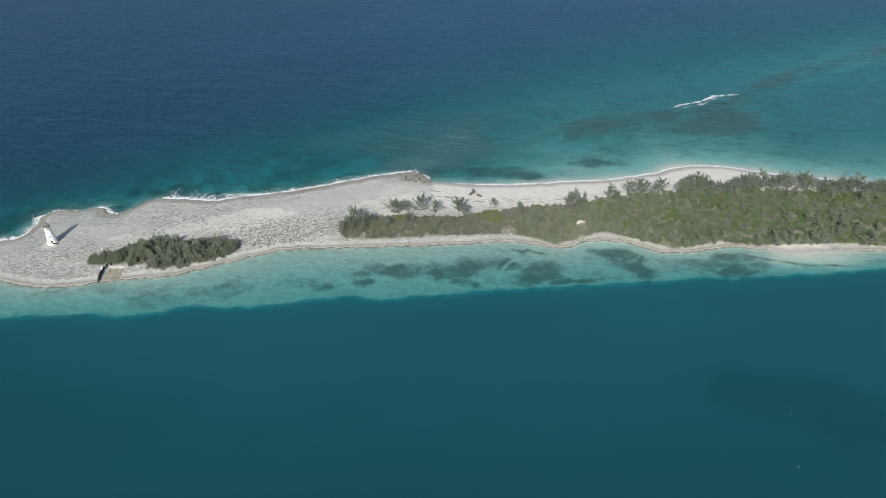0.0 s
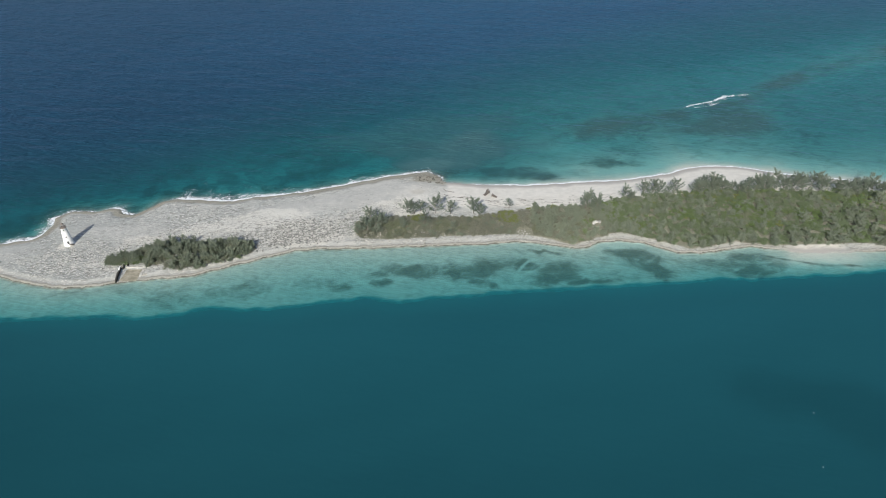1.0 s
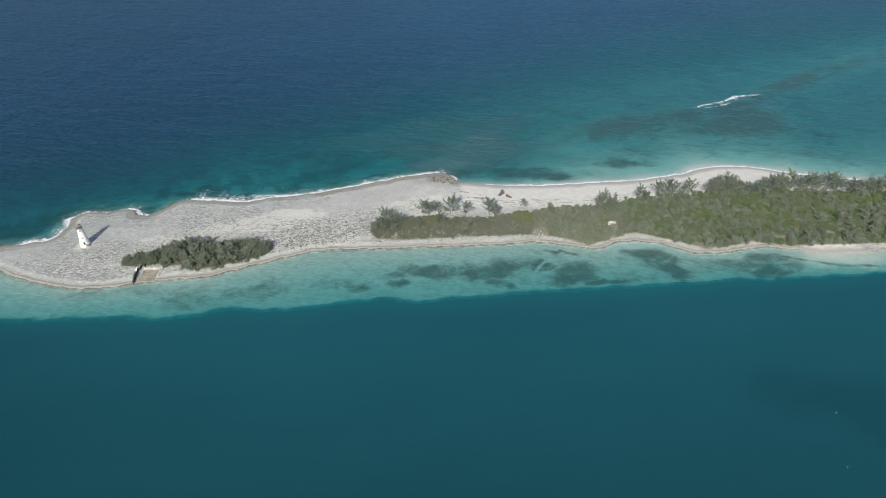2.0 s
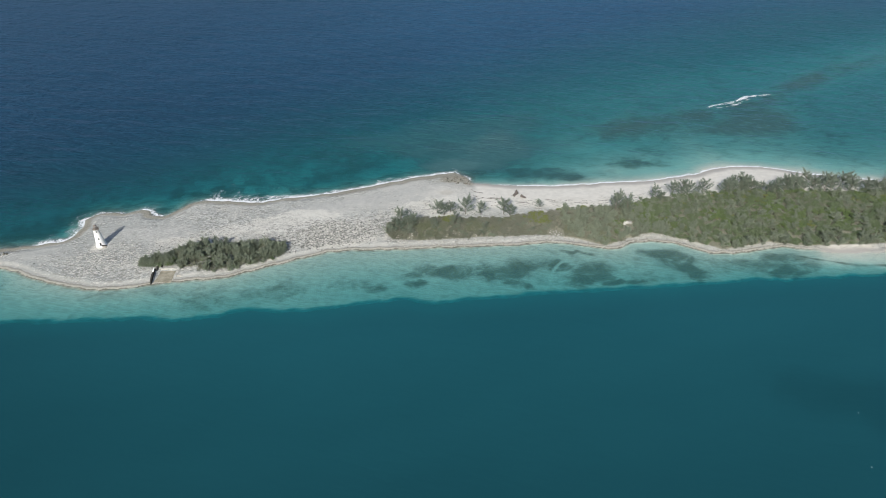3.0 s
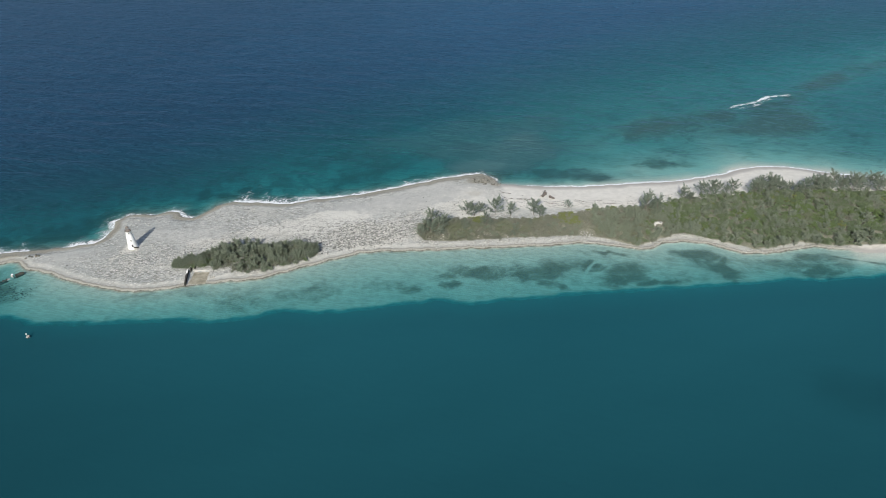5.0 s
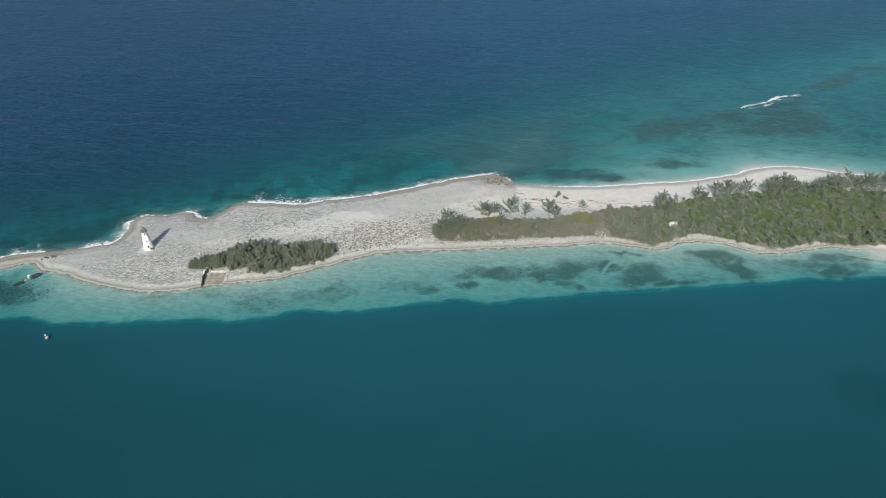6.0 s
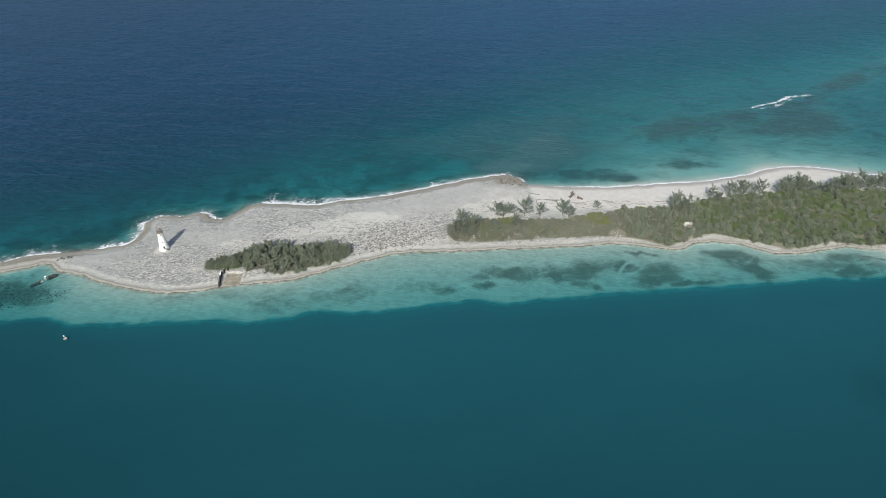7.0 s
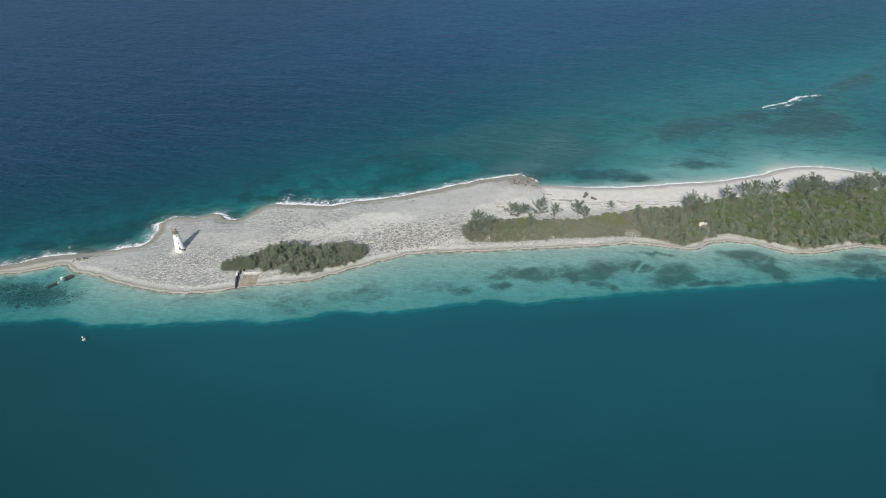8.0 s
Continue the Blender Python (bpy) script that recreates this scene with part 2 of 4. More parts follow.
BARK = plain_material("grey_bark", (0.20, 0.17, 0.14), (0.30, 0.27, 0.23), 0.8)
WHITEWASH = plain_material("weathered_whitewash", (0.78, 0.77, 0.74), (0.84, 0.83, 0.81), 0.35, 0.75, dirt=(0.66, 0.63, 0.57))
RUST = plain_material("rusted_iron", (0.20, 0.17, 0.145), (0.35, 0.31, 0.27), 1.5, 0.8, 0.2)
# iron of the stair rail, with the rail's shadow put into the colour
SHADED_IRON = plain_material("shadow_dark_iron", (0.05, 0.042, 0.038), (0.08, 0.068, 0.06), 1.5, 0.8, 0.2)
DARK = plain_material("dark_opening", (0.025, 0.025, 0.027), (0.04, 0.04, 0.04), 1.0)
CONCRETE = plain_material("old_concrete", (0.42, 0.40, 0.35), (0.58, 0.55, 0.49), 0.3, 0.9, dirt=(0.25, 0.23, 0.19))
SILT = plain_material("silted_floor", (0.24, 0.22, 0.16), (0.42, 0.385, 0.30), 0.25, 0.9, dirt=(0.20, 0.19, 0.14))
# concrete darkened to carry the shade on wall faces and wreckage
SHADE_CONCRETE = plain_material("shade_dark_concrete", (0.042, 0.04, 0.035), (0.085, 0.08, 0.068), 0.4, 0.9)
PALE_ROCK = rock_material("pale_limestone", (0.40, 0.39, 0.355), (0.57, 0.555, 0.505), (0.33, 0.315, 0.275))
LEDGE_ROCK = rock_material("ledge_limestone", (0.33, 0.325, 0.29), (0.49, 0.48, 0.435), (0.24, 0.23, 0.195))
GREY_ROCK = rock_material("grey_limestone", (0.15, 0.152, 0.138), (0.36, 0.358, 0.33), (0.075, 0.074, 0.065))
WET_ROCK = rock_material("weedy_wet_rock", (0.09, 0.088, 0.072), (0.21, 0.195, 0.16), (0.05, 0.048, 0.04))
DRIFTWOOD = plain_material("dark_driftwood", (0.105, 0.09, 0.078), (0.20, 0.175, 0.15), 0.7, 0.85)
WRACK = plain_material("dried_seaweed", (0.15, 0.13, 0.105), (0.24, 0.215, 0.18), 0.5, 0.9)
GREEN_PAINT = plain_material("faded_green_paint", (0.38, 0.47, 0.44), (0.52, 0.58, 0.55), 0.8, 0.5)

# ---- plan of the islet: x along the shore, y across it ----
SOUTH = [(-462, 397), (-430, 395), (-413, 396), (-401, 401), (-391, 406), (-384, 405), (-376, 397), (-354, 391), (-340, 383), (-317, 375), (-294, 369),
         (-274, 368), (-245, 373), (-216, 379), (-199, 379), (-176, 390), (-143, 404), (-126, 411), (-109, 414), (-70, 414), (-4, 417), (40, 420),
         (62, 419), (88, 411), (100, 413), (108, 418), (125, 422), (141, 418), (165, 404), (182, 403), (206, 408), (221, 411), (234, 409), (247, 406),
         (261, 404), (274, 402), (288, 403), (308, 404), (335, 403), (420, 404), (700, 396)]
NORTH = [(-462, 397), (-435, 406), (-406, 417), (-374, 422), (-357, 425), (-337, 430), (-331, 438), (-331, 452), (-334, 462), (-328, 471), (-314, 473),
         (-304, 471), (-292, 476), (-285, 475), (-281, 468), (-270, 466), (-262, 475), (-255, 485), (-242, 491), (-227, 490), (-192, 486), (-178, 492),
         (-139, 499), (-120, 507), (-100, 512), (-79, 522), (-58, 529), (-37, 534), (-24, 536), (-15, 527), (-10, 516), (12, 513), (61, 509), (113, 514),
         (139, 516), (167, 521), (189, 527), (208, 535), (232, 542), (250, 542), (269, 537), (296, 526), (333, 516), (392, 506), (700, 490)]
SHELF = [(-470, 340), (-400, 341), (-359, 344), (-342, 339), (-322, 337), (-284, 338), (-208, 338), (-193, 342), (-171, 348), (-151, 345), (-132, 346),
         (-85, 354), (-65, 356), (-42, 352), (-30, 355), (27, 361), (108, 366), (150, 369), (185, 373), (229, 374), (277, 378), (324, 384), (700, 384)]
SCRUB_S = [(-84, 437), (-76, 425), (-56, 423), (-2, 427), (42, 429), (64, 425), (88, 414), (107, 423), (128, 431), (147, 422), (176, 407), (216, 416),
           (241, 411), (268, 411), (290, 412), (314, 412), (338, 408), (440, 409)]
SCRUB_N = [(-84, 444), (-70, 455), (-30, 456), (11, 455), (41, 463), (91, 470), (125, 475), (152, 482), (209, 493), (242, 493), (271, 493), (324, 491), (440, 485)]


def wiggle(x, y, size):
    return noise.noise(Vector((x / size, y / size, 3.7)))


def resample(line, step, rough):
    """A guide line cut into short steps with a natural waver."""
    out = []
    for (ax, ay), (bx, by) in zip(line, line[1:]):
        long = math.hypot(bx - ax, by - ay)
        count = max(1, int(long / step))
        nx, ny = -(by - ay) / long, (bx - ax) / long
        for k in range(count):
            x, y = ax + (bx - ax) * k / count, ay + (by - ay) * k / count
            o = rough * (wiggle(x, y, 9) + 0.6 * wiggle(x, y, 4))
            out.append((x + nx * o, y + ny * o))
    return out + [line[-1]]


def line_y(line, x):
    return np.interp(x, [p[0] for p in line], [p[1] for p in line])


def step01(a, b, v):
    t = np.clip((np.asarray(v, float) - a) / (b - a), 0, 1)
    return t * t * (3 - 2 * t)


# signed distance to the shore (positive on land) on a 2 m raster
RX, RY = np.arange(-540, 541, 2.0), np.arange(300, 641, 2.0)


def shore_raster():
    ring = np.array(resample(SOUTH, 4, 1.6) + resample(NORTH, 4, 1.6)[::-1])
    a, b = ring, np.roll(ring, -1, 0)
    gx, gy = np.meshgrid(RX, RY, indexing="ij")
    best, inside = np.full(gx.shape, 1e9), np.zeros(gx.shape, bool)
    for (ax, ay), (bx, by) in zip(a, b):
        dx, dy = bx - ax, by - ay
        ll = dx * dx + dy * dy
        if ll < 1e-9:
            continue
        t = np.clip(((gx - ax) * dx + (gy - ay) * dy) / ll, 0, 1)
        best = np.minimum(best, (gx - ax - t * dx) ** 2 + (gy - ay - t * dy) ** 2)
        if ay != by:
            cross = ((ay > gy) != (by > gy)) & (gx < ax + (gy - ay) * dx / dy)
            inside ^= cross
    return np.where(inside, 1, -1) * np.sqrt(best)


RASTER = shore_raster()


def shore(x, y):
    x, y = np.asarray(x, float), np.asarray(y, float)
    cx, cy = np.clip(x, RX[0], RX[-1] - 0.01), np.clip(y, RY[0], RY[-1] - 0.01)
    fx, fy = (cx - RX[0]) / 2, (cy - RY[0]) / 2
    i, j = fx.astype(int), fy.astype(int)
    u, v = fx - i, fy - j
    s = (RASTER[i, j] * (1 - u) * (1 - v) + RASTER[i + 1, j] * u * (1 - v) + RASTER[i, j + 1] * (1 - u) * v + RASTER[i + 1, j + 1] * u * v)
    return s - np.abs(y - cy) - np.where(x < RX[0], RX[0] - x, 0)


LATTICE = np.random.RandomState(5).rand(256, 256)


def value_noise(x, y, size, octaves=4):
    """Smooth noise between 0 and 1 for whole arrays."""
    total, weight, amp = 0.0, 0.0, 1.0
    for o in range(octaves):
        fx, fy = np.asarray(x) / size + 17.3 * o, np.asarray(y) / size + 5.1 * o
        i, j = np.floor(fx).astype(int), np.floor(fy).astype(int)
        u, v = fx - i, fy - j
        u, v = u * u * (3 - 2 * u), v * v * (3 - 2 * v)
        i0, j0, i1, j1 = i % 256, j % 256, (i + 1) % 256, (j + 1) % 256
        total = total + amp * (LATTICE[i0, j0] * (1 - u) * (1 - v) + LATTICE[i1, j0] * u * (1 - v) + LATTICE[i0, j1] * (1 - u) * v + LATTICE[i1, j1] * u * v)
        weight, amp, size = weight + amp, amp * 0.5, size * 0.5
    return total / weight


def spot(x, y, cx, cy, rx, ry, turn=0.0):
    """1 in the middle of a soft oval, 0 outside it, with an uneven rim."""
    x, y = np.asarray(x, float), np.asarray(y, float)
    reach = 2.2 * max(rx, ry) + 8
    close = (np.abs(x - cx) < reach) & (np.abs(y - cy) < reach)
    out = np.zeros(x.shape)
    if close.any():
        out[close] = spot_near(x[close], y[close], cx, cy, rx, ry, turn)
    return out


def spot_near(x, y, cx, cy, rx, ry, turn):
    c, s = math.cos(radians(turn)), math.sin(radians(turn))
    wide = max(min(rx, ry), 5.0)
    x = x + 1.6 * wide * (value_noise(x, y, wide * 1.7, 5) - 0.5)
    y = y + 1.2 * wide * (value_noise(x + 90, y + 40, wide * 1.3, 5) - 0.5)
    u, v = ((x - cx) * c + (y - cy) * s) / rx, (-(x - cx) * s + (y - cy) * c) / ry
    r = np.sqrt(u * u + v * v) + 0.7 * (value_noise(x, y, wide * 1.2) - 0.5)
    return 1 - step01(0.35, 1.25, r)


def across(x, y):
    """0 on the south shore, 1 on the north shore."""
    s, n = line_y(SOUTH, x), line_y(NORTH, x)
    return (y - s) / np.maximum(n - s, 1.0)


def scrub(x, y):
    """How far inside the thicket a place lies, in metres."""
    return np.minimum(np.minimum(y - line_y(SCRUB_S, x), line_y(SCRUB_N, x) - y), (x + 84) * 0.8)


def glade(x, y):
    """True close to the white outcrop and the rubble mound, where no bush stands before them."""
    x, y = np.asarray(x), np.asarray(y)
    return (((x - 110.5) / 5.0) ** 2 + ((y - 438.5) / 8.0) ** 2 < 1) | (((x - 51) / 7.0) ** 2 + ((y - 430.5) / 6.5) ** 2 < 1)


def sandy(x, y):
    """1 on the beaches."""
    north = step01(-14, -6, x + 6 * (value_noise(x, y, 14) - 0.5)) * step01(0.50, 0.60, across(x, y))
    inland = step01(-60, -35, x) * step01(0.45, 0.6, across(x, y)) * (1 - step01(495, 515, y) * step01(0, -20, x))
    south = spot(x, y, 272, 406, 26, 9)
    return np.clip(np.maximum(np.maximum(north, inland * 0.55), south), 0, 1)


RUIN = (-247.0, -234.0, 374.0, 390.0)


def ground_z(x, y):
    x, y = np.asarray(x, float), np.asarray(y, float)
    d, v = shore(x, y), across(x, y)
    n1, n2 = value_noise(x, y, 30) - 0.5, value_noise(x, y, 5) - 0.5
    northern = step01(0.45, 0.6, v)
    # land
    ledge = 0.45 * step01(-0.2, 0.9, d) + 0.75 * step01(5.0, 8.5, d + 2.5 * n1) + 0.7 * step01(10, 30, d)
    cliff = 0.75 * step01(0, 1.5, d) + 0.7 * step01(6, 9, d + 3 * n1) + 0.7 * step01(10, 30, d)
    rock = ledge * (1 - northern) + cliff * northern + 0.35 * n2 * step01(3, 9, d) + 0.5 * n1 * step01(5, 20, d)
    beach = 0.075 * np.minimum(d, 22) + 0.05 * np.clip(d - 22, 0, 30) + 0.1 * n2 * step01(4, 10, d)
    s = sandy(x, y)
    land = rock * (1 - s) + beach * s + 1.6 * step01(0, 25, scrub(x, y))
    inside = step01(RUIN[0] - 0.5, RUIN[0] + 0.5, x) * step01(RUIN[1] + 0.5, RUIN[1] - 0.5, x) * step01(RUIN[3] + 0.5, RUIN[3] - 0.5, y)
    land = land * (1 - inside) + np.minimum(land, 0.25) * inside
    # harbour side: a pale shelf that ends in a steep drop
    e = line_y(SHELF, x) + 5 * (value_noise(x, y, 16) - 0.5) + 3 * (value_noise(x + 50, y, 7, 2) - 0.5)
    width = np.maximum(line_y(SOUTH, x) - e, 5)
    shelf = -0.20 - 0.35 * step01(0, 1.2, -d) * (1 - spot(x, y, 275, 392, 50, 26)) - 1.5 * np.clip(-d / width, 0, 1.2)
    shelf = shelf * (1 - 0.45 * spot(x, y, 276, 396, 44, 14)) - 0.9 * step01(-345, -400, x) * step01(0, 8, -d)
    shelf = shelf - 3.6 * step01(0, 2.6, e - y) - 3.2 * step01(1, 9, e - y) - 6 * step01(6, 42, e - y)
    # open side
    far = y - (545 + 0.435 * (x + 400))
    near = -np.clip(0.4 + 0.19 * -d, 0, 4.4 + 0.9 * step01(-200, -300, x)) * (1 - s_beach(x)) - (np.clip(0.2 + 0.065 * -d, 0, 1.2) + np.clip(0.014 * (-d - 20), 0, 1.5)) * s_beach(x)
    open_bed = near - 0.9 * step01(10, 110, -d) - 4.5 * step01(-90, 60, far) - 12 * step01(20, 420, far) + 0.8 * n1
    open_bed = open_bed + reef(x, y) * np.maximum(0, -1.1 - open_bed) * 0.75
    sea = np.where(v > 0.5, open_bed, shelf)
    west = step01(-440, -520, x)
    sea = sea * (1 - west) + np.minimum(shelf, open_bed) * west
    return np.where(d > 0, land, np.minimum(sea, -0.02))


def s_beach(x):
    return step01(-60, 110, x)


def reef(x, y):
    """The line of reef off the beach."""
    mid = np.interp(x, [60, 155, 243, 290, 333, 450, 600, 1000], [600, 640, 668, 694, 716, 800, 880, 1080])
    along = step01(40, 150, x)
    bar = np.exp(-((y - mid + 9) / 24.0) ** 2) * along * (0.45 + 0.55 * step01(0.3, 0.6, value_noise(x, y, 34)))
    return np.clip(np.maximum(np.maximum(bar, 0.95 * spot(x, y, 285, 645, 90, 52, 18)), 0.75 * spot(x, y, 180, 640, 100, 34, 15)), 0, 1)


def axis(fine_lo, fine_hi, step, far_lo, far_hi, grow=1.16):
    mid = list(np.arange(fine_lo, fine_hi + 0.01, step))
    out, s, v = [], step, fine_hi
    while v < far_hi:
        s *= grow
        v += s
        out.append(min(v, far_hi))
    low, s, v = [], step, fine_lo
    while v > far_lo:
        s *= grow
        v -= s
        low.append(max(v, far_lo))
    return np.array(low[::-1] + mid + out)


def sheet(name, xs, ys, z, material, layers):
    """A ground or water sheet on a rectangular net of lines, with named layers of numbers on its points."""
    nx, ny = len(xs), len(ys)
    gx, gy = np.meshgrid(xs, ys, indexing="ij")
    co = np.stack([gx, gy, z], -1).reshape(-1, 3).astype(np.float32)
    i = np.arange(nx * ny).reshape(nx, ny)
    quads = np.stack([i[:-1, :-1], i[1:, :-1], i[1:, 1:], i[:-1, 1:]], -1).reshape(-1, 4)
    me = bpy.data.meshes.new(name)
    me.vertices.add(len(co))
    me.vertices.foreach_set("co", co.ravel())
    me.loops.add(quads.size)
    me.loops.foreach_set("vertex_index", quads.ravel().astype(np.int32))
    me.polygons.add(len(quads))
    me.polygons.foreach_set("loop_start", (np.arange(len(quads)) * 4).astype(np.int32))
    me.update(calc_edges=True)
    me.polygons.foreach_set("use_smooth", np.ones(len(quads), bool))
    for key, values in layers.items():
        me.attributes.new(key, "FLOAT", "POINT").data.foreach_set("value", np.asarray(values, np.float32).ravel())
    me.materials.append(material)
    return new(name, me)


# seagrass on the harbour shelf: x, y, half length, half width, turn, density
SHELF_GRASS = [(-56, 373, 9, 5, 0, 1.1), (-61, 382, 10, 5, 0, 1.0), (-30, 386, 36, 9, 0, 0.95), (0, 387, 22, 9, 0, 1.0), (10, 377, 9, 5, -30, 0.7),
               (24, 389, 17, 11, 0, 0.92), (50, 393, 8, 6, 0, 0.9)]
REEF_GRASS = [(68, 382, 18, 12, -15, 1.0), (94, 372, 20, 3.5, 0, 0.95), (23, 368, 4, 4, 0, 0.7), (66, 408, 14, 2.5, -15, 0.85), (131, 404, 17, 7, -20, 0.9),
              (146, 385, 8, 15, 25, 1.0), (218, 381, 17, 6, 5, 0.95), (215, 398, 12, 6, 0, 0.8), (206, 391, 44, 9, -4, 0.5)]
WEST_GRASS = [(-153, 367, 22, 11, 0, 0.62), (-205, 359, 20, 11, 0, 0.58), (-174, 363, 10, 5, 0, 0.6), (-84, 366, 6, 5, 0, 0.75), (-107, 373, 18, 7, 0, 0.55),
              (-248, 367, 18, 6, 0, 0.55), (-276, 362, 16, 6, 0, 0.6)]
# bare sand and dark weed on the open side: x, y, half length, half width
BARE_SAND = [(-224, 534, 8, 5), (-199, 541, 9, 5), (-166, 546, 9, 6), (-180, 510, 16, 6), (-184, 500, 14, 5), (-260, 530, 6, 4), (-210, 512, 10, 5)]
DARK_WEED = [(58, 537, 27, 12), (78, 527, 14, 5), (35, 541, 13, 8), (-8, 534, 10, 8), (148, 552, 28, 8), (-383, 451, 9, 9), (-425, 441, 14, 6),
             (-242, 519, 5, 6), (-255, 508, 8, 5), (-275, 512, 6, 8), (-345, 470, 14, 8)]


def build_ground():
    xs = axis(-450, 350, 1.3, -4200, 4200)
    ys = np.concatenate([axis(334, 546, 1.15, -2500, 546, 1.14), axis(548.5, 740, 3.0, 548.5, 4600, 1.10)])
    gx, gy = np.meshgrid(xs, ys, indexing="ij")
    z, d, v, s = ground_z(gx, gy), shore(gx, gy), across(gx, gy), sandy(gx, gy)
    n1 = value_noise(gx, gy, 12)
    north_wet = step01(9 + 6 * step01(-170, -100, gx), 2, d + 6 * (n1 - 0.5)) * step01(0.5, 0.6, v) * (1 - s)
    point = np.maximum.reduce([1.2 * spot(gx, gy, -22, 522, 24, 16), 0.8 * spot(gx, gy, -33, 497, 9, 8), 1.25 * step01(-372, -400, gx)])
    cove = spot(gx, gy, 275, 394, 56, 22)
    weed = np.zeros_like(z)
    for cx, cy, rx, ry, turn, much in SHELF_GRASS + REEF_GRASS + WEST_GRASS:
        weed = np.maximum(weed, 0.8 * much * spot(gx, gy, cx, cy, rx * 1.25, ry * 1.35, turn))
    lip = step01(2, 9, gy - line_y(SHELF, gx))
    weed = weed + 0.20 * step01(-70, 40, gx) * step01(-3, -12, d) * lip * (1 - 0.8 * cove) + 0.10 * step01(60, 120, gx) * step01(-2, -6, d) * lip * (1 - cove)
    weed = np.maximum(weed, (0.46 * spot(gx, gy, -418, 375, 46, 17, -4) + 0.35 * spot(gx, gy, -376, 369, 26, 12)) * step01(350, 362, gy)) + 0.34 * step01(-345, -385, gx) * step01(350, 364, gy)
    # the dark tide line of grass round the sandbar
    bar = np.interp(gx, [205, 228, 246, 268, 300, 330], [402, 401, 394.5, 388, 387, 388])
    weed = np.maximum(weed, (0.25 + 0.9 * value_noise(gx, gy, 9)) * np.exp(-((gy - bar) / 1.7) ** 2) * step01(204, 214, gx) * step01(330, 300, gx))
    weed = weed * (1 - 0.9 * np.exp(-((gx - np.interp(gy, [376, 384, 392, 400], [40, 42, 47, 54])) / 1.6) ** 2) * step01(375, 380, gy) * step01(401, 396, gy))
    weed = np.maximum(weed, 0.55 * np.exp(-((d + 1.0) / 1.0) ** 2) * (1 - cove) * step01(60, -40, gx))
    open_weed = (0.60 - 0.25 * step01(-170, -40, gx)) * (1 - s_beach(gx)) + 0.20 * s_beach(gx) * step01(4, 60, -d) + 0.5 * (value_noise(gx, gy, 40) - 0.5) + 0.9 * (value_noise(gx + 31, gy + 9, 22) - 0.5)
    for cx, cy, rx, ry in BARE_SAND:
        open_weed = open_weed - 0.9 * spot(gx, gy, cx, cy, rx, ry, -60)
    open_weed = open_weed - 0.5 * spot(gx, gy, 108, 588, 48, 24, 8) - 0.4 * spot(gx, gy, 415, 588, 50, 30, 10)
    for cx, cy, rx, ry in DARK_WEED:
        open_weed = open_weed + 0.60 * spot(gx, gy, cx, cy, rx * 1.35, ry * 1.4, -8)
    open_weed = np.maximum(open_weed, 0.30 * reef(gx, gy))
    weed = np.where(v > 0.5, np.clip(open_weed, 0, 1), weed)
    pale = np.where(v > 0.5, np.maximum(s_beach(gx) * np.exp(np.minimum(d, 0) / 45.0), 0.8 * spot(gx, gy, 108, 588, 48, 24, 8)), np.maximum(0.75 * spot(gx, gy, 274, 397, 40, 13), 0.7 * spot(gx, gy, 125, 417, 26, 8)))
    rub = (0.35 * step01(0.45, 0.6, value_noise(gx, gy, 22)) + 0.75 * spot(gx, gy, -275, 396, 52, 26, 12) + 0.95 * spot(gx, gy, -122, 432, 70, 32, 12) + 0.8 * spot(gx, gy, -215, 462, 75, 20, 4)
           + 0.6 * spot(gx, gy, -225, 436, 60, 16, 5) + 0.7 * spot(gx, gy, -55, 474, 40, 14, 5))
    smooth = (0.95 * spot(gx, gy, -118, 472, 75, 17, 6) + 0.9 * spot(gx, gy, -68, 500, 60, 20, 16) + 0.7 * spot(gx, gy, -275, 440, 45, 16, 5) + 0.8 * spot(gx, gy, -92, 422, 14, 9)
              + 0.6 * spot(gx, gy, -345, 412, 40, 16, 10) + 0.4 * spot(gx, gy, -305, 462, 30, 12, 5))
    chalk = (0.55 * spot(gx, gy, -125, 434, 62, 24, 12) + 0.75 * spot(gx, gy, -185, 447, 55, 14, 14) + 0.6 * spot(gx, gy, -232, 428, 36, 9, 10) + 0.65 * spot(gx, gy, -150, 455, 32, 14, 15) + 0.95 * spot(gx, gy, -50, 468, 48, 17, 10)
             + 0.4 * spot(gx, gy, -105, 424, 40, 12, 8) + 0.75 * spot(gx, gy, -302.8, 420, 10, 8))
    litter = step01(0.78, 0.66, v) * step01(-30, 0, gx) * step01(0.40, 0.55, value_noise(gx, gy, 9))
    layers = {"sand": s, "wet": np.clip(np.maximum(north_wet, point), 0, 1.3), "shore": np.clip(d, -30, 30), "south": step01(0.5, 0.4, v) * (1 - cove), "damp": step01(9.0, 2.5, d + 3 * (n1 - 0.5)),
              "soil": step01(-2, 6, scrub(gx, gy)), "bed": step01(0.1, -0.6, d), "weed": weed, "pale": np.clip(pale, 0, 1),
              "reef": np.where(v > 0.5, np.maximum.reduce([reef(gx, gy), 0.5 * spot(gx, gy, 20, 545, 60, 24, 10), 0.22 * step01(-20, 60, gx) * step01(12, 45, -d)]), 0), "rubble": np.clip(rub, 0, 1),
              "smooth": np.clip(smooth, 0, 1), "chalk": np.clip(chalk, 0, 1), "litter": litter, "duller": step01(-245, -320, gx + 30 * (value_noise(gx, gy, 40) - 0.5))}
    ob = sheet("ground", xs, ys, z, GROUND, layers)
    tagged(ob, "pale grey limestone islet with sandy beaches and a shallow seabed", "ground", kind="structure")


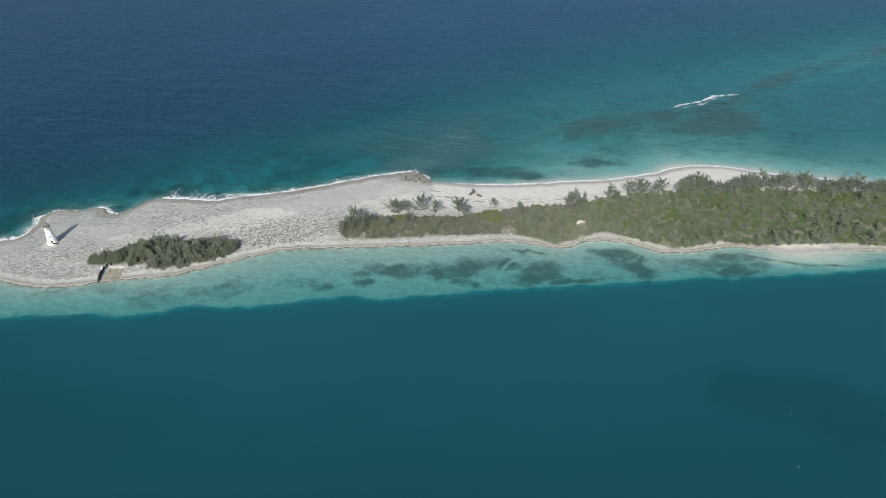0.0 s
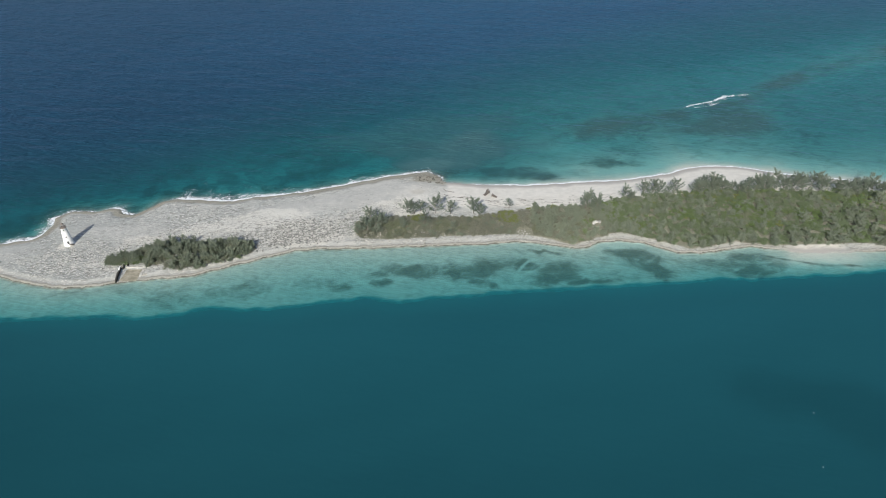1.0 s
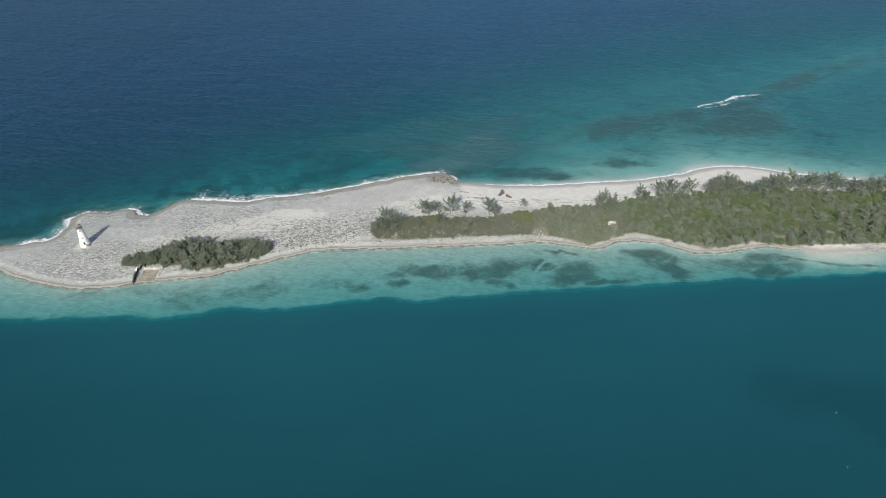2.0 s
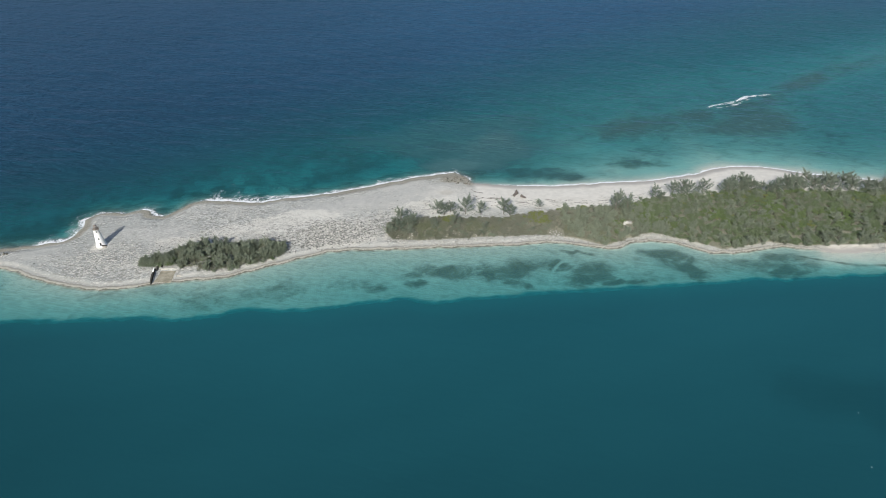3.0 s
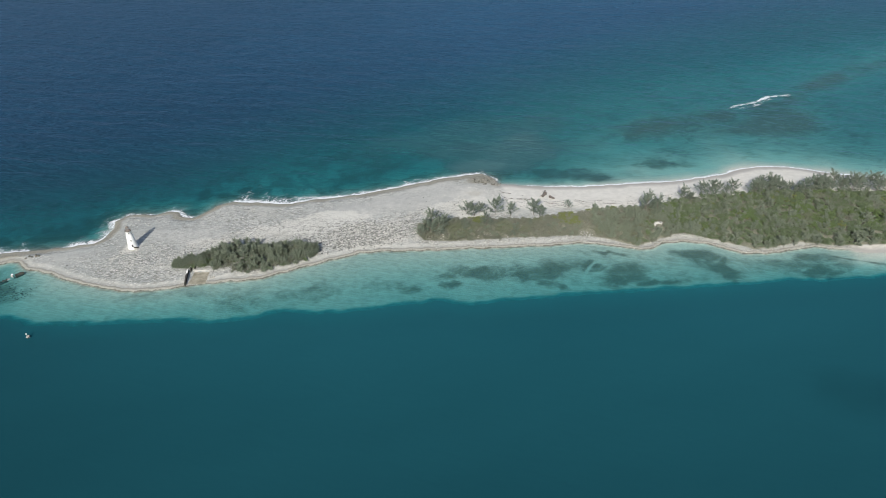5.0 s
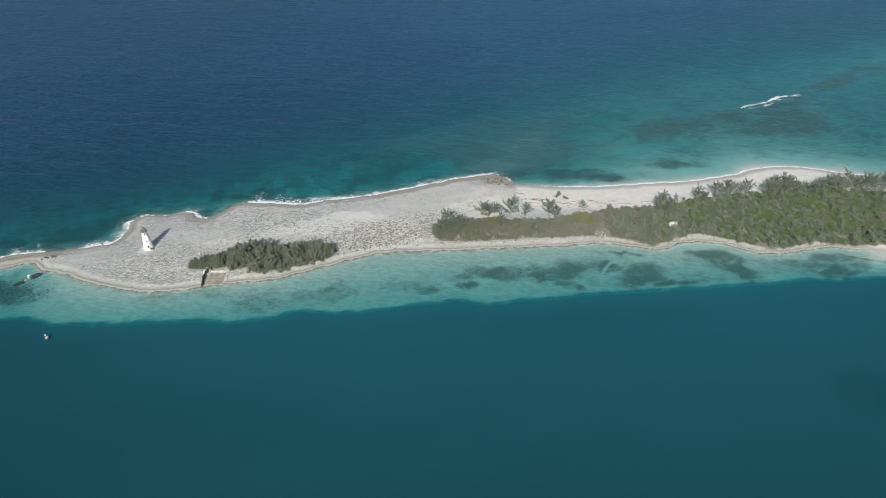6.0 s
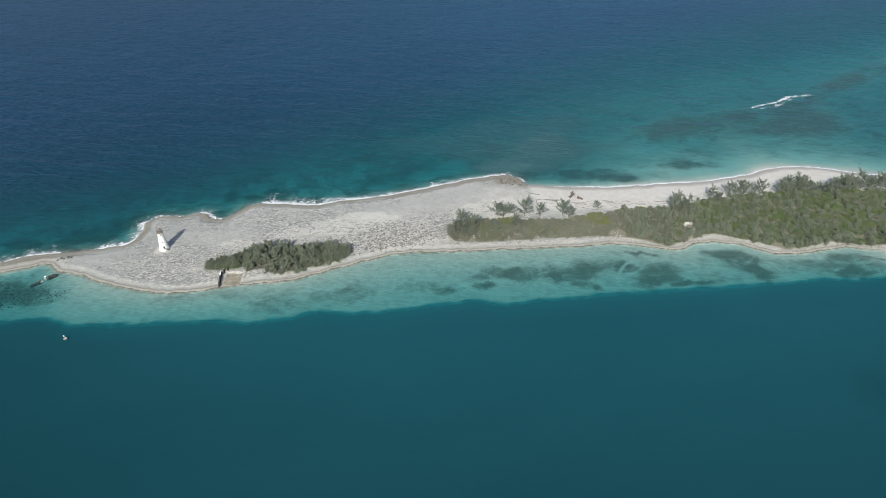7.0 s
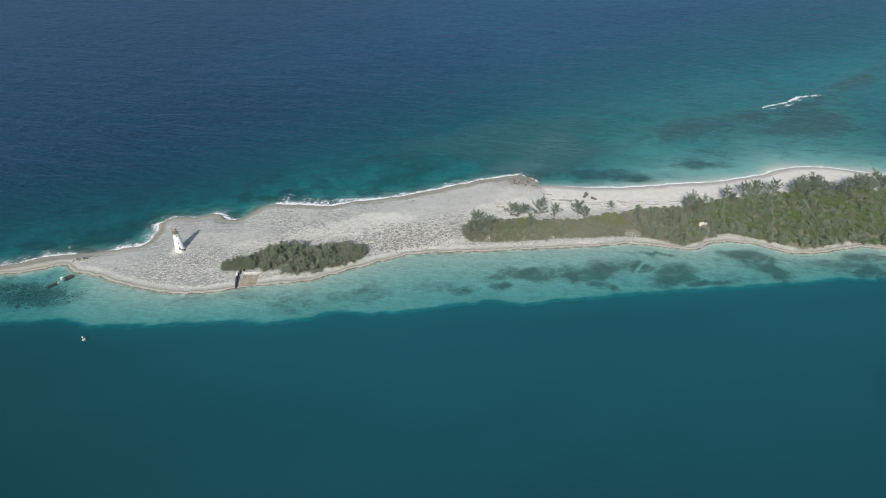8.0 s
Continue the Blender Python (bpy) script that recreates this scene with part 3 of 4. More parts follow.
def foam_amount(x, y):
    d, v = shore(x, y), across(x, y)
    out = -d
    strong = np.interp(x, [-470, -440, -420, -392, -384, -366, -354, -336, -330, -318, -296, -289, -280, -268, -262, -246, -238, -200, -170, -140, -60, -20, -10, 0, 20, 60, 100, 200, 250, 330, 460],
                       [.4, .6, .75, .8, .4, .45, .9, .9, .5, .55, .3, .85, .75, .4, .15, .3, .95, 1.0, .75, .8, .75, .7, .4, .35, .8, .95, .9, .9, .95, .9, .9])
    width = np.interp(x, [-470, -420, -390, -370, -352, -336, -320, -290, -262, -235, -190, -140, -40, -10, 20, 400], [8, 8, 7, 2.5, 9, 7, 4, 6, 2.5, 13, 13, 7.5, 7, 3, 1.6, 1.6])
    f = strong * (0.40 * np.exp(-np.clip(out - 0.6, 0, 99) / 1.4) + 0.60 * np.exp(-np.clip(out - 0.5, 0, 99) / width)) * (0.78 + 0.5 * value_noise(x, y, 22, 3)) * step01(-2.5, 0.0, out) * step01(0.5, 0.55, v)
    mid = np.interp(x, [243, 262, 290, 308, 336], [668, 684, 694, 709, 714])
    crest = np.exp(-(np.where(y < mid, (y - mid) / np.interp(x, [250, 290, 310, 340], [3, 3.5, 6, 4]), (y - mid) / 2.2)) ** 2) * step01(246, 260, x) * step01(344, 332, x)
    crest = np.maximum(crest, 0.62 * np.exp(-((y - mid + 8 + 5 * (value_noise(x, y, 14) - 0.5)) / 2.6) ** 2) * step01(252, 268, x) * step01(326, 310, x))
    return np.clip(np.maximum(f, crest * (0.66 + 1.1 * (value_noise(x, y, 9) - 0.5))), 0, 1.0)


def build_water():
    xs = axis(-450, 360, 2.4, -4300, 4300, 1.10)
    ys = np.concatenate([axis(334, 556, 1.7, -2600, 556, 1.10), axis(558.5, 740, 2.6, 558.5, 4700, 1.08)])
    gx, gy = np.meshgrid(xs, ys, indexing="ij")
    d, v = shore(gx, gy), across(gx, gy)
    bed = ground_z(gx, gy)
    depth = np.clip(-bed, 0, 30)
    ocean = step01(-40, 250, gy - np.interp(gx, [-500, -350, -200, 0, 200, 500], [400, 425, 535, 655, 790, 980]))
    # painted light fall-off: harbour channel darker nearer the camera, harbour and open sea darker westward
    channel = np.interp(gy, [180, 257, 320, 350], [0.82, 0.98, 1.12, 1.16]) * np.interp(gx, [-430, -330, -230, -120], [0.72, 0.81, 0.93, 1.0])
    channel = channel * (1 - 0.16 * spot(gx, gy, 215, 245, 62, 26, -20))
    outer = np.interp(gx, [-700, -400, -200, 0, 250], [0.84, 0.87, 1.04, 1.25, 1.32])
    falloff_gain = channel + (outer - channel) * step01(395, 440, gy)
    milk = 0.62 * spot(gx, gy, 5, 572, 80, 40, 25) + 0.35 * spot(gx, gy, -20, 620, 120, 50, 20) + 0.5 * spot(gx, gy, -30, 550, 34, 14, 10) + 0.35 * spot(gx, gy, 70, 528, 60, 14) + 0.20 * step01(-40, 80, gx) * step01(10, 50, -d) * step01(330, 120, -d)
    open_sea = np.where(v > 0.5, 0.35 * step01(0, 40, -d) + 0.65 * step01(20, 170, -d), 0.0)
    calm = step01(470, 380, gy) * step01(-400, -380, gx)
    z = 0.10 * (value_noise(gx, gy, 18) - 0.5) * open_sea
    layers = {"depth": depth, "ocean": ocean, "open_sea": np.clip(open_sea, 0, 1) * (1 - calm), "foam": foam_amount(gx, gy), "falloff_gain": falloff_gain, "milk": np.where(v > 0.5, np.clip(milk, 0, 1), 0)}
    ob = sheet("water", xs, ys, z, WATER, layers)
    tagged(ob, "clear turquoise shallows falling to deep blue sea", "sea", kind="structure")


build_ground()
build_water()


# ---- helpers for things ----
def part(name, bm, material, parent, label=""):
    """Links a bmesh or a mesh as one part under a thing."""
    if isinstance(bm, bmesh.types.BMesh):
        me = bpy.data.meshes.new(name)
        bm.to_mesh(me)
        bm.free()
    else:
        me = bm
    me.materials.clear()
    me.materials.append(material)
    ob = new(name, me)
    ob.parent = parent
    if label:
        tagged(ob, label)
    return ob


def thing(name, m, label, category, group="", kind=""):
    ob = new(name)
    ob.matrix_basis = m
    return tagged(ob, label, category, group, kind)


def zat(x, y):
    return float(ground_z(np.array([x]), np.array([y]))[0])


def ring_bm(profile, sides=32, cap=True, bm=None):
    """A turned shape from (radius, height) pairs."""
    bm = bm or bmesh.new()
    rows = [[bm.verts.new((r * math.cos(2 * math.pi * k / sides), r * math.sin(2 * math.pi * k / sides), z)) for k in range(sides)] for r, z in profile]
    for a, b in zip(rows, rows[1:]):
        for k in range(sides):
            f = bm.faces.new((a[k], a[(k + 1) % sides], b[(k + 1) % sides], b[k]))
            f.smooth = True
    if cap:
        bm.faces.new(rows[0][::-1])
        bm.faces.new(rows[-1])
    return bm


def box_bm(sx, sy, sz, m=Matrix(), bevel=0.03, bm=None):
    """A box standing on z = 0 of m, with softened edges."""
    out = bm or bmesh.new()
    b = bmesh.new()
    bmesh.ops.create_cube(b, size=1.0)
    bmesh.ops.transform(b, matrix=m @ Matrix.Translation((0, 0, sz / 2)) @ Matrix.Diagonal((sx, sy, sz, 1)), verts=b.verts)
    if bevel:
        bmesh.ops.bevel(b, geom=b.edges[:], offset=bevel, segments=1, affect="EDGES")
    me = bpy.data.meshes.new("tmp")
    b.to_mesh(me)
    b.free()
    out.from_mesh(me)
    bpy.data.meshes.remove(me)
    return out


def tube_bm(points, radii, sides=6, bm=None):
    """A tapering limb along a line of points."""
    bm = bm or bmesh.new()
    rings = []
    for k, p in enumerate(points):
        q0, q1 = points[max(k - 1, 0)], points[min(k + 1, len(points) - 1)]
        t = (Vector(q1) - Vector(q0)).normalized()
        u = t.orthogonal().normalized()
        w = t.cross(u)
        rings.append([bm.verts.new(Vector(p) + float(radii[k]) * (math.cos(6.2832 * j / sides) * u + math.sin(6.2832 * j / sides) * w)) for j in range(sides)])
    for a, b in zip(rings, rings[1:]):
        for j in range(sides):
            bm.faces.new((a[j], a[(j + 1) % sides], b[(j + 1) % sides], b[j]))
    bm.faces.new(rings[0][::-1])
    bm.faces.new(rings[-1])
    return bm


def blade_mesh(name, base, way, long, wide, rng):
    """Many small leaf blades: base points, directions, lengths and widths."""
    way = way / np.linalg.norm(way, axis=1, keepdims=True)
    side = np.cross(way, rng.normal(size=way.shape))
    side /= np.linalg.norm(side, axis=1, keepdims=True) + 1e-9
    half = side * wide[:, None] / 2
    co = np.stack([base - half, base + half, base + way * long[:, None]], 1).reshape(-1, 3)
    return co, np.arange(len(co)).reshape(-1, 3)


def mesh_from(name, co, faces):
    co, faces = np.asarray(co, np.float32), np.asarray(faces, np.int32)
    me = bpy.data.meshes.new(name)
    me.vertices.add(len(co))
    me.vertices.foreach_set("co", co.ravel())
    me.loops.add(faces.size)
    me.loops.foreach_set("vertex_index", faces.ravel())
    me.polygons.add(len(faces))
    me.polygons.foreach_set("loop_start", (np.arange(len(faces)) * faces.shape[1]).astype(np.int32))
    me.update(calc_edges=True)
    return me


# ---- plants ----
def casuarina_meshes(seed, high, spread, limbs, tufts, blade, loose):
    """Trunk with limbs, and a feathery ragged crown of needle tufts with gaps."""
    rng = np.random.RandomState(seed)
    bm = bmesh.new()
    lean = np.array([0.06, 0.04]) + rng.normal(size=2) * 0.06
    path = [(lean[0] * high * t * t + 0.2 * math.sin(5 * t + seed), lean[1] * high * t * t + 0.2 * math.sin(4 * t + 2 * seed), -0.6 + (high * 0.94 + 0.6) * t) for t in np.linspace(0, 1, 7)]
    tube_bm(path, [0.022 * high * (1 - 0.88 * t) for t in np.linspace(0, 1, 7)], 7, bm)
    base, way = [], []
    for k in range(limbs):
        t = 0.16 + 0.80 * (k + rng.rand()) / limbs
        i = min(int(t * 6), 5)
        u = t * 6 - i
        root = np.array(path[i]) * (1 - u) + np.array(path[i + 1]) * u
        az = k * 2.4 + rng.rand() * 1.3
        long = spread * (1.12 - 0.80 * t) * rng.uniform(0.55, 1.25)
        rise = rng.uniform(0.25, 0.85) + 0.55 * t
        tip = root + np.array([math.cos(az) * long + 0.08 * long, math.sin(az) * long, rise * long])
        bend = (root + tip) / 2 + np.array([rng.normal() * 0.06 * long, rng.normal() * 0.06 * long, -0.06 * long])
        tube_bm([tuple(root), tuple(bend), tuple(tip)], [0.007 * high * (1.2 - t), 0.005 * high * (1.2 - t), 0.01], 4, bm)
        outward = (tip - root) / (np.linalg.norm(tip - root) + 1e-6)
        for j in range(tufts):
            s = 0.15 + 0.93 * rng.rand() ** 0.8
            p = (1 - s) ** 2 * root + 2 * s * (1 - s) * bend + s * s * tip
            p = p + rng.normal(size=3) * loose * spread * (0.45 + s * 0.55)
            droop = rng.uniform(-0.35, 0.45)
            for _ in range(6):
                base.append(p + rng.normal(size=3) * 0.20)
                way.append(outward + rng.normal(size=3) * 0.48 + np.array([0.10, 0, droop]))
    base, way = np.array(base), np.array(way)
    base[:, 2] = np.maximum(base[:, 2], 0.1)
    co, faces = blade_mesh("crown", base, way, blade * (0.45 + 0.75 * rng.rand(len(base))), blade * (0.10 + 0.14 * rng.rand(len(base))), rng)
    if blade > 1.1:
        PLUMES.append((co, faces))
    trunk = bpy.data.meshes.new("trunk")
    bm.to_mesh(trunk)
    bm.free()
    return trunk, mesh_from("crown", co, faces)


def make_casuarina(meshes, m, label, group, name="casuarina_tree"):
    tree = thing(name, m, label, "tree", group)
    part("trunk", meshes[0], BARK, tree, "pale grey branching trunk")
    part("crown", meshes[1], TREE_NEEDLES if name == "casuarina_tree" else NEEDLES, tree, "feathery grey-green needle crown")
    return tree


def shrub_arrays(seed, blades, tall=1.0):
    """Leaf blades of a rounded, lumpy shrub about two metres across, as points and faces."""
    rng = np.random.RandomState(seed)
    lumps = [(rng.normal() * 0.45, rng.normal() * 0.45, 0.35 + 0.45 * rng.rand() * tall, 0.38 + 0.25 * rng.rand()) for _ in range(7)]
    pick = rng.randint(0, len(lumps), blades)
    out = rng.normal(size=(blades, 3))
    out /= np.linalg.norm(out, axis=1, keepdims=True)
    out[:, 2] = np.abs(out[:, 2]) * 1.1 - 0.25
    centre = np.array([lumps[k][:3] for k in pick])
    radius = np.array([lumps[k][3] for k in pick]) * (0.72 + 0.32 * rng.rand(blades))
    base = centre + out * radius[:, None]
    base[:, 2] = np.maximum(base[:, 2], 0.02)
    way = out + rng.normal(size=out.shape) * 0.6 + np.array([0.1, 0, 0.45 * tall])
    return blade_mesh("leaves", base, way, 0.22 + 0.30 * rng.rand(blades), 0.10 + 0.09 * rng.rand(blades), rng)


def stem_bm(seed):
    rng = random.Random(seed)
    bm = bmesh.new()
    for k in range(5):
        a = k * 1.26 + rng.random()
        tube_bm([(0, 0, -0.15), (0.15 * math.cos(a), 0.15 * math.sin(a), 0.25), (0.45 * math.cos(a), 0.45 * math.sin(a), 0.65)], [0.035, 0.025, 0.008], 4, bm)
    return bm


PLUMES = []
CASUARINAS = [casuarina_meshes(11 + k, 13.0, 6.6, 19, 28, 1.09, 0.05) for k in range(7)]
SAPLINGS = [casuarina_meshes(41 + k, 8.0, 3.6, 12, 13, 1.35, 0.055) for k in range(7)]
SHRUBS = [shrub_arrays(70 + k, 420) for k in range(6)]
TALL_SHRUBS = [shrub_arrays(90 + k, 460, 1.6) for k in range(4)]


def plant_trees():
    rng = random.Random(3)
    # trees that stand free between the beach and the scrub: x, y, size
    alone = [(-79, 431, .62), (-72, 434, .72), (-66, 440, .85), (-70, 446, .9), (-62, 444, .75), (-75, 441, .6), (-64, 431, .55),
             (-42, 463, .80), (-36, 460, .85), (-31, 464, .72), (-19, 461, .92), (-27, 451, .5), (-6, 460, .72), (13, 461, .95), (17, 457, .8), (43, 469, .5),
             (106, 464, .9), (110, 470, .8), (114, 459, .95), (142, 478, .85), (146, 475, .6), (159, 486, .85), (166, 484, .95), (172, 487, .8), (187, 491, .8), (182, 489, .5),
             (204, 488, .85), (209, 485, .7), (217, 487, 1.05), (222, 490, .9)]
    for x, y, s in alone:
        s *= 1.2
        m = pose(x, y, zat(x, y), 0, 0, rng.uniform(0, 360)) @ Matrix.Diagonal((s, s, s * rng.uniform(0.85, 1.1), 1))
        make_casuarina(rng.choice(CASUARINAS), m, "grey-green feathery casuarina on the pale sand above the beach", "casuarinas above the beach")
    # the dense row behind the far beach
    x = 206.0
    while x < 430:
        y = float(np.interp(x, [200, 216, 240, 262, 300, 340, 380, 430], [490, 492, 488, 494, 493, 489, 484, 480])) + rng.uniform(-5, 6)
        s = rng.uniform(0.85, 1.2) * (0.85 if x < 250 else 1.0)
        m = pose(x, y, zat(x, y), 0, 0, rng.uniform(0, 360)) @ Matrix.Diagonal((s, s, s * rng.uniform(0.85, 1.1), 1))
        make_casuarina(rng.choice(CASUARINAS), m, "wind-leaning casuarina in a dense row behind the beach", "casuarina row behind the beach")
        x += rng.uniform(3.0, 5.5)
    # single small trees in the low scrub, and dark tall ones in the thicket
    spots = [(-44, 438, .95), (-46, 444, .8), (-24, 443, .8), (-4, 437, .85), (-7, 430, .75), (-30, 444, .8), (-15, 448, .6), (8, 444, .6), (22, 440, .5), (34, 436, .5),
             (80, 459, .8), (89, 449, .8), (94, 441, .85), (82, 438, .75), (317, 436, 1.25), (307, 420, 1.2), (274, 437, 1.2), (349, 466, 1.3), (329, 412, 1.2), (312, 428, 1.2)]
    # young trees in the thicket
    while len(spots) < 215:
        x = rng.uniform(128, 330) if len(spots) > 95 else rng.uniform(58, 130)
        s0, n0 = float(line_y(SCRUB_S, x)), float(line_y(SCRUB_N, x))
        y = s0 + (n0 - s0) * rng.random() ** 2.4 if x > 128 else rng.uniform(s0 + 1, n0 - 5)
        if not glade(x, y):
            spots.append((x, y, rng.uniform(0.6, 1.05)))
    for x, y, s in spots:
        m = pose(x, y, zat(x, y) - 0.2, 0, 0, rng.uniform(0, 360)) @ Matrix.Diagonal((s, s, s * rng.uniform(0.85, 1.1), 1))
        if x < 56:
            make_casuarina(rng.choice(CASUARINAS), m @ Matrix.Diagonal((0.62, 0.62, 0.62, 1)), "small dark casuarina standing alone in the low dry scrub", "casuarinas in the low scrub")
            continue
        make_casuarina(rng.choice(SAPLINGS), m, "young bushy casuarina standing in the coastal thicket", "young casuarinas in the thicket", "casuarina_sapling")


def clump_edges(x):
    """South and north edge of the bushes beside the ruined dock."""
    return (np.interp(x, [-264, -250, -244, -232, -217, -200, -185, -165, -158], [393, 393, 394.5, 391, 387, 386, 393, 401, 408]),
            np.interp(x, [-264, -250, -238, -226, -207, -190, -176, -158], [398, 405, 413, 423, 423, 419, 421, 418]))


def plant_shrubs():
    rng = np.random.RandomState(8)
    meshes = {}
    for kind, arrays in (("round", SHRUBS), ("tall", TALL_SHRUBS)):
        meshes[kind] = [mesh_from("leaves", *a) for a in arrays]
    stems = bpy.data.meshes.new("stems")
    b = stem_bm(4)
    b.to_mesh(stems)
    b.free()

    def shrub(x, y, s, kind, leaf, label, group):
        ob = thing("shrub", pose(x, y, zat(x, y), 0, 0, rng.uniform(0, 360)) @ Matrix.Diagonal((s, s, s * rng.uniform(0.8, 1.1), 1)), label, "shrub", group)
        me = meshes[kind][rng.randint(len(meshes[kind]))]
        crown = new("leaves", me)
        crown.parent = ob
        if not me.materials:
            me.materials.append(leaf)
        if me.materials[0] != leaf:
            crown.material_slots[0].link = "OBJECT"
            crown.material_slots[0].material = leaf
        part("stems", stems, BARK, ob)

    # the clump beside the ruined dock
    made = 0
    while made < 160:
        x = rng.uniform(-264, -160)
        lo, hi = clump_edges(x)
        y = lo + (hi - lo) * rng.rand() ** 1.25
        edge = min(y - lo, hi - y)
        s = rng.uniform(1.4, 2.3)
        shrub(x, y, s, "tall" if rng.rand() < 0.5 else "round", NEEDLES if rng.rand() < 0.75 else SHRUB_LEAF, "dull olive green shrub on pale rubble near the ruined dock", "shrubs near the ruined dock")
        if made < 100 and edge > 0.8:
            m = pose(x, y, zat(x, y), 0, 0, rng.uniform(0, 360)) @ Matrix.Diagonal((*[rng.uniform(0.55, 0.85) + 0.35 * min(edge, 12) / 12] * 3, 1))
            make_casuarina(SAPLINGS[rng.randint(len(SAPLINGS))], m, "young bushy casuarina in the clump near the ruined dock", "young casuarinas near the ruined dock", "casuarina_sapling")
        made += 1
    # the south front of the thicket
    made = 0
    while made < 185:
        x = rng.uniform(-80, 330)
        s0 = float(line_y(SCRUB_S, x))
        y = s0 + 1.5 + 24 * rng.rand()
        if scrub(x, y) < 0.5 or glade(x, y):
            continue
        tall = x > 84
        s = rng.uniform(1.5, 2.6) if tall else rng.uniform(1.1, 2.1)
        leaf = (NEEDLES if rng.rand() < 0.4 else SHRUB_LEAF) if tall else (DRY_LEAF if rng.rand() < 0.5 else NEEDLES)
        shrub(x, y, s, "tall" if tall and rng.rand() < 0.4 else "round", leaf, "leafy green coastal shrub in the dense thicket" if tall else "low dry olive-brown coastal shrub on sandy soil",
              "shrubs of the thicket front")
        made += 1

    # the rest of the thicket, too dense to count
    fresh = ((38, 462, 8, 4), (63, 468, 11, 4), (77, 470, 9, 3), (142, 438, 15, 8), (151, 470, 24, 8), (203, 484, 24, 6), (228, 478, 16, 10), (280, 484, 20, 5), (311, 473, 14, 9),
             (337, 476, 16, 6), (375, 476, 30, 7), (190, 450, 14, 7), (250, 440, 16, 8))
    grey = ((258, 480, 14, 5), (302, 462, 16, 7), (273, 471, 14, 6), (231, 446, 20, 9), (337, 448, 14, 9), (180, 466, 16, 7))
    for name, lo, hi, leaf, total, arrays, sizes, label in (
            ("scrub_thicket", 100, 440, SHRUB_LEAF, 1550, SHRUBS + TALL_SHRUBS, (1.6, 2.7), "dense green and olive coastal thicket"),
            ("grey_thicket", 100, 440, DRY_LEAF, 420, SHRUBS, (1.6, 2.6), "grey-brown dry bushes among the green thicket"),
            ("low_scrub", -84, 132, DRY_LEAF, 2300, SHRUBS, (0.8, 1.7), "low dry olive-brown scrub on sandy soil"),
            ("needle_thicket", 62, 440, NEEDLES, 480, TALL_SHRUBS, (1.4, 2.4), "grey-green feathery young growth in the thicket"),
            ("sapling_thicket", 60, 440, NEEDLES, 230, PLUMES, (0.45, 0.8), "crowded feathery casuarina saplings in the thicket"),
            ("dock_thicket", -264, -158, NEEDLES, 150, PLUMES, (0.45, 0.8), "crowded feathery casuarina saplings near the ruined dock"),
            ("dock_scrub", -264, -158, DRY_LEAF, 240, SHRUBS + TALL_SHRUBS, (1.2, 2.2), "dense olive undergrowth near the ruined dock"),
            ("green_creeper", -60, 420, CREEPER_LEAF, 520, SHRUBS, (1.0, 1.9), "bright yellow-green low bushes in patches of the thicket")):
        cos, faces, off = [], [], 0
        xs = rng.uniform(lo, hi, total * (24 if name == "green_creeper" else 6))
        s0, n0 = clump_edges(xs) if name.startswith("dock") else (line_y(SCRUB_S, xs), line_y(SCRUB_N, xs))
        ys = s0 + (n0 - s0) * rng.rand(len(xs))
        ragged = 3.0 * (value_noise(xs, ys, 8) - 0.5)
        if name.startswith("dock"):
            fit = np.minimum(ys - s0, n0 - ys) > 0.8 + ragged
        elif name in ("green_creeper", "grey_thicket"):
            fit = value_noise(xs, ys, 30) > (0.66 if name == "grey_thicket" else 0.72)
            for cx, cy, rx, ry in (fresh if name == "green_creeper" else grey):
                fit |= spot(xs, ys, cx, cy, rx, ry) > 0.3
        elif name == "scrub_thicket":
            fit = (scrub(xs, ys) > 0.8) & (xs > 118 + 40 * (value_noise(xs, ys, 16) - 0.5))
        else:
            fit = scrub(xs, ys) > 0.8 + 2 * ragged
        fit = fit & ~glade(xs, ys)
        xs, ys = xs[fit][:total], ys[fit][:total]
        zs = ground_z(xs, ys)
        for x, y, z in zip(xs, ys, zs):
            co, fc = arrays[rng.randint(len(arrays))]
            keep = fc[: int(len(fc) * (0.4 if name == "low_scrub" else 1.0 if arrays is PLUMES else 0.7))]
            pts = co[: len(keep) * 3]
            a, s = rng.uniform(0, 6.28), rng.uniform(*sizes)
            r = np.array([[math.cos(a), -math.sin(a), 0], [math.sin(a), math.cos(a), 0], [0, 0, 1]])
            cos.append(pts @ r.T * s + np.array([x, y, z]))
            faces.append(keep + off)
            off += len(pts)
        ob = new(name, mesh_from(name, np.concatenate(cos), np.concatenate(faces)))
        ob.data.materials.append(leaf)
        tagged(ob, label, "scrub", kind="stuff")


plant_trees()
plant_shrubs()


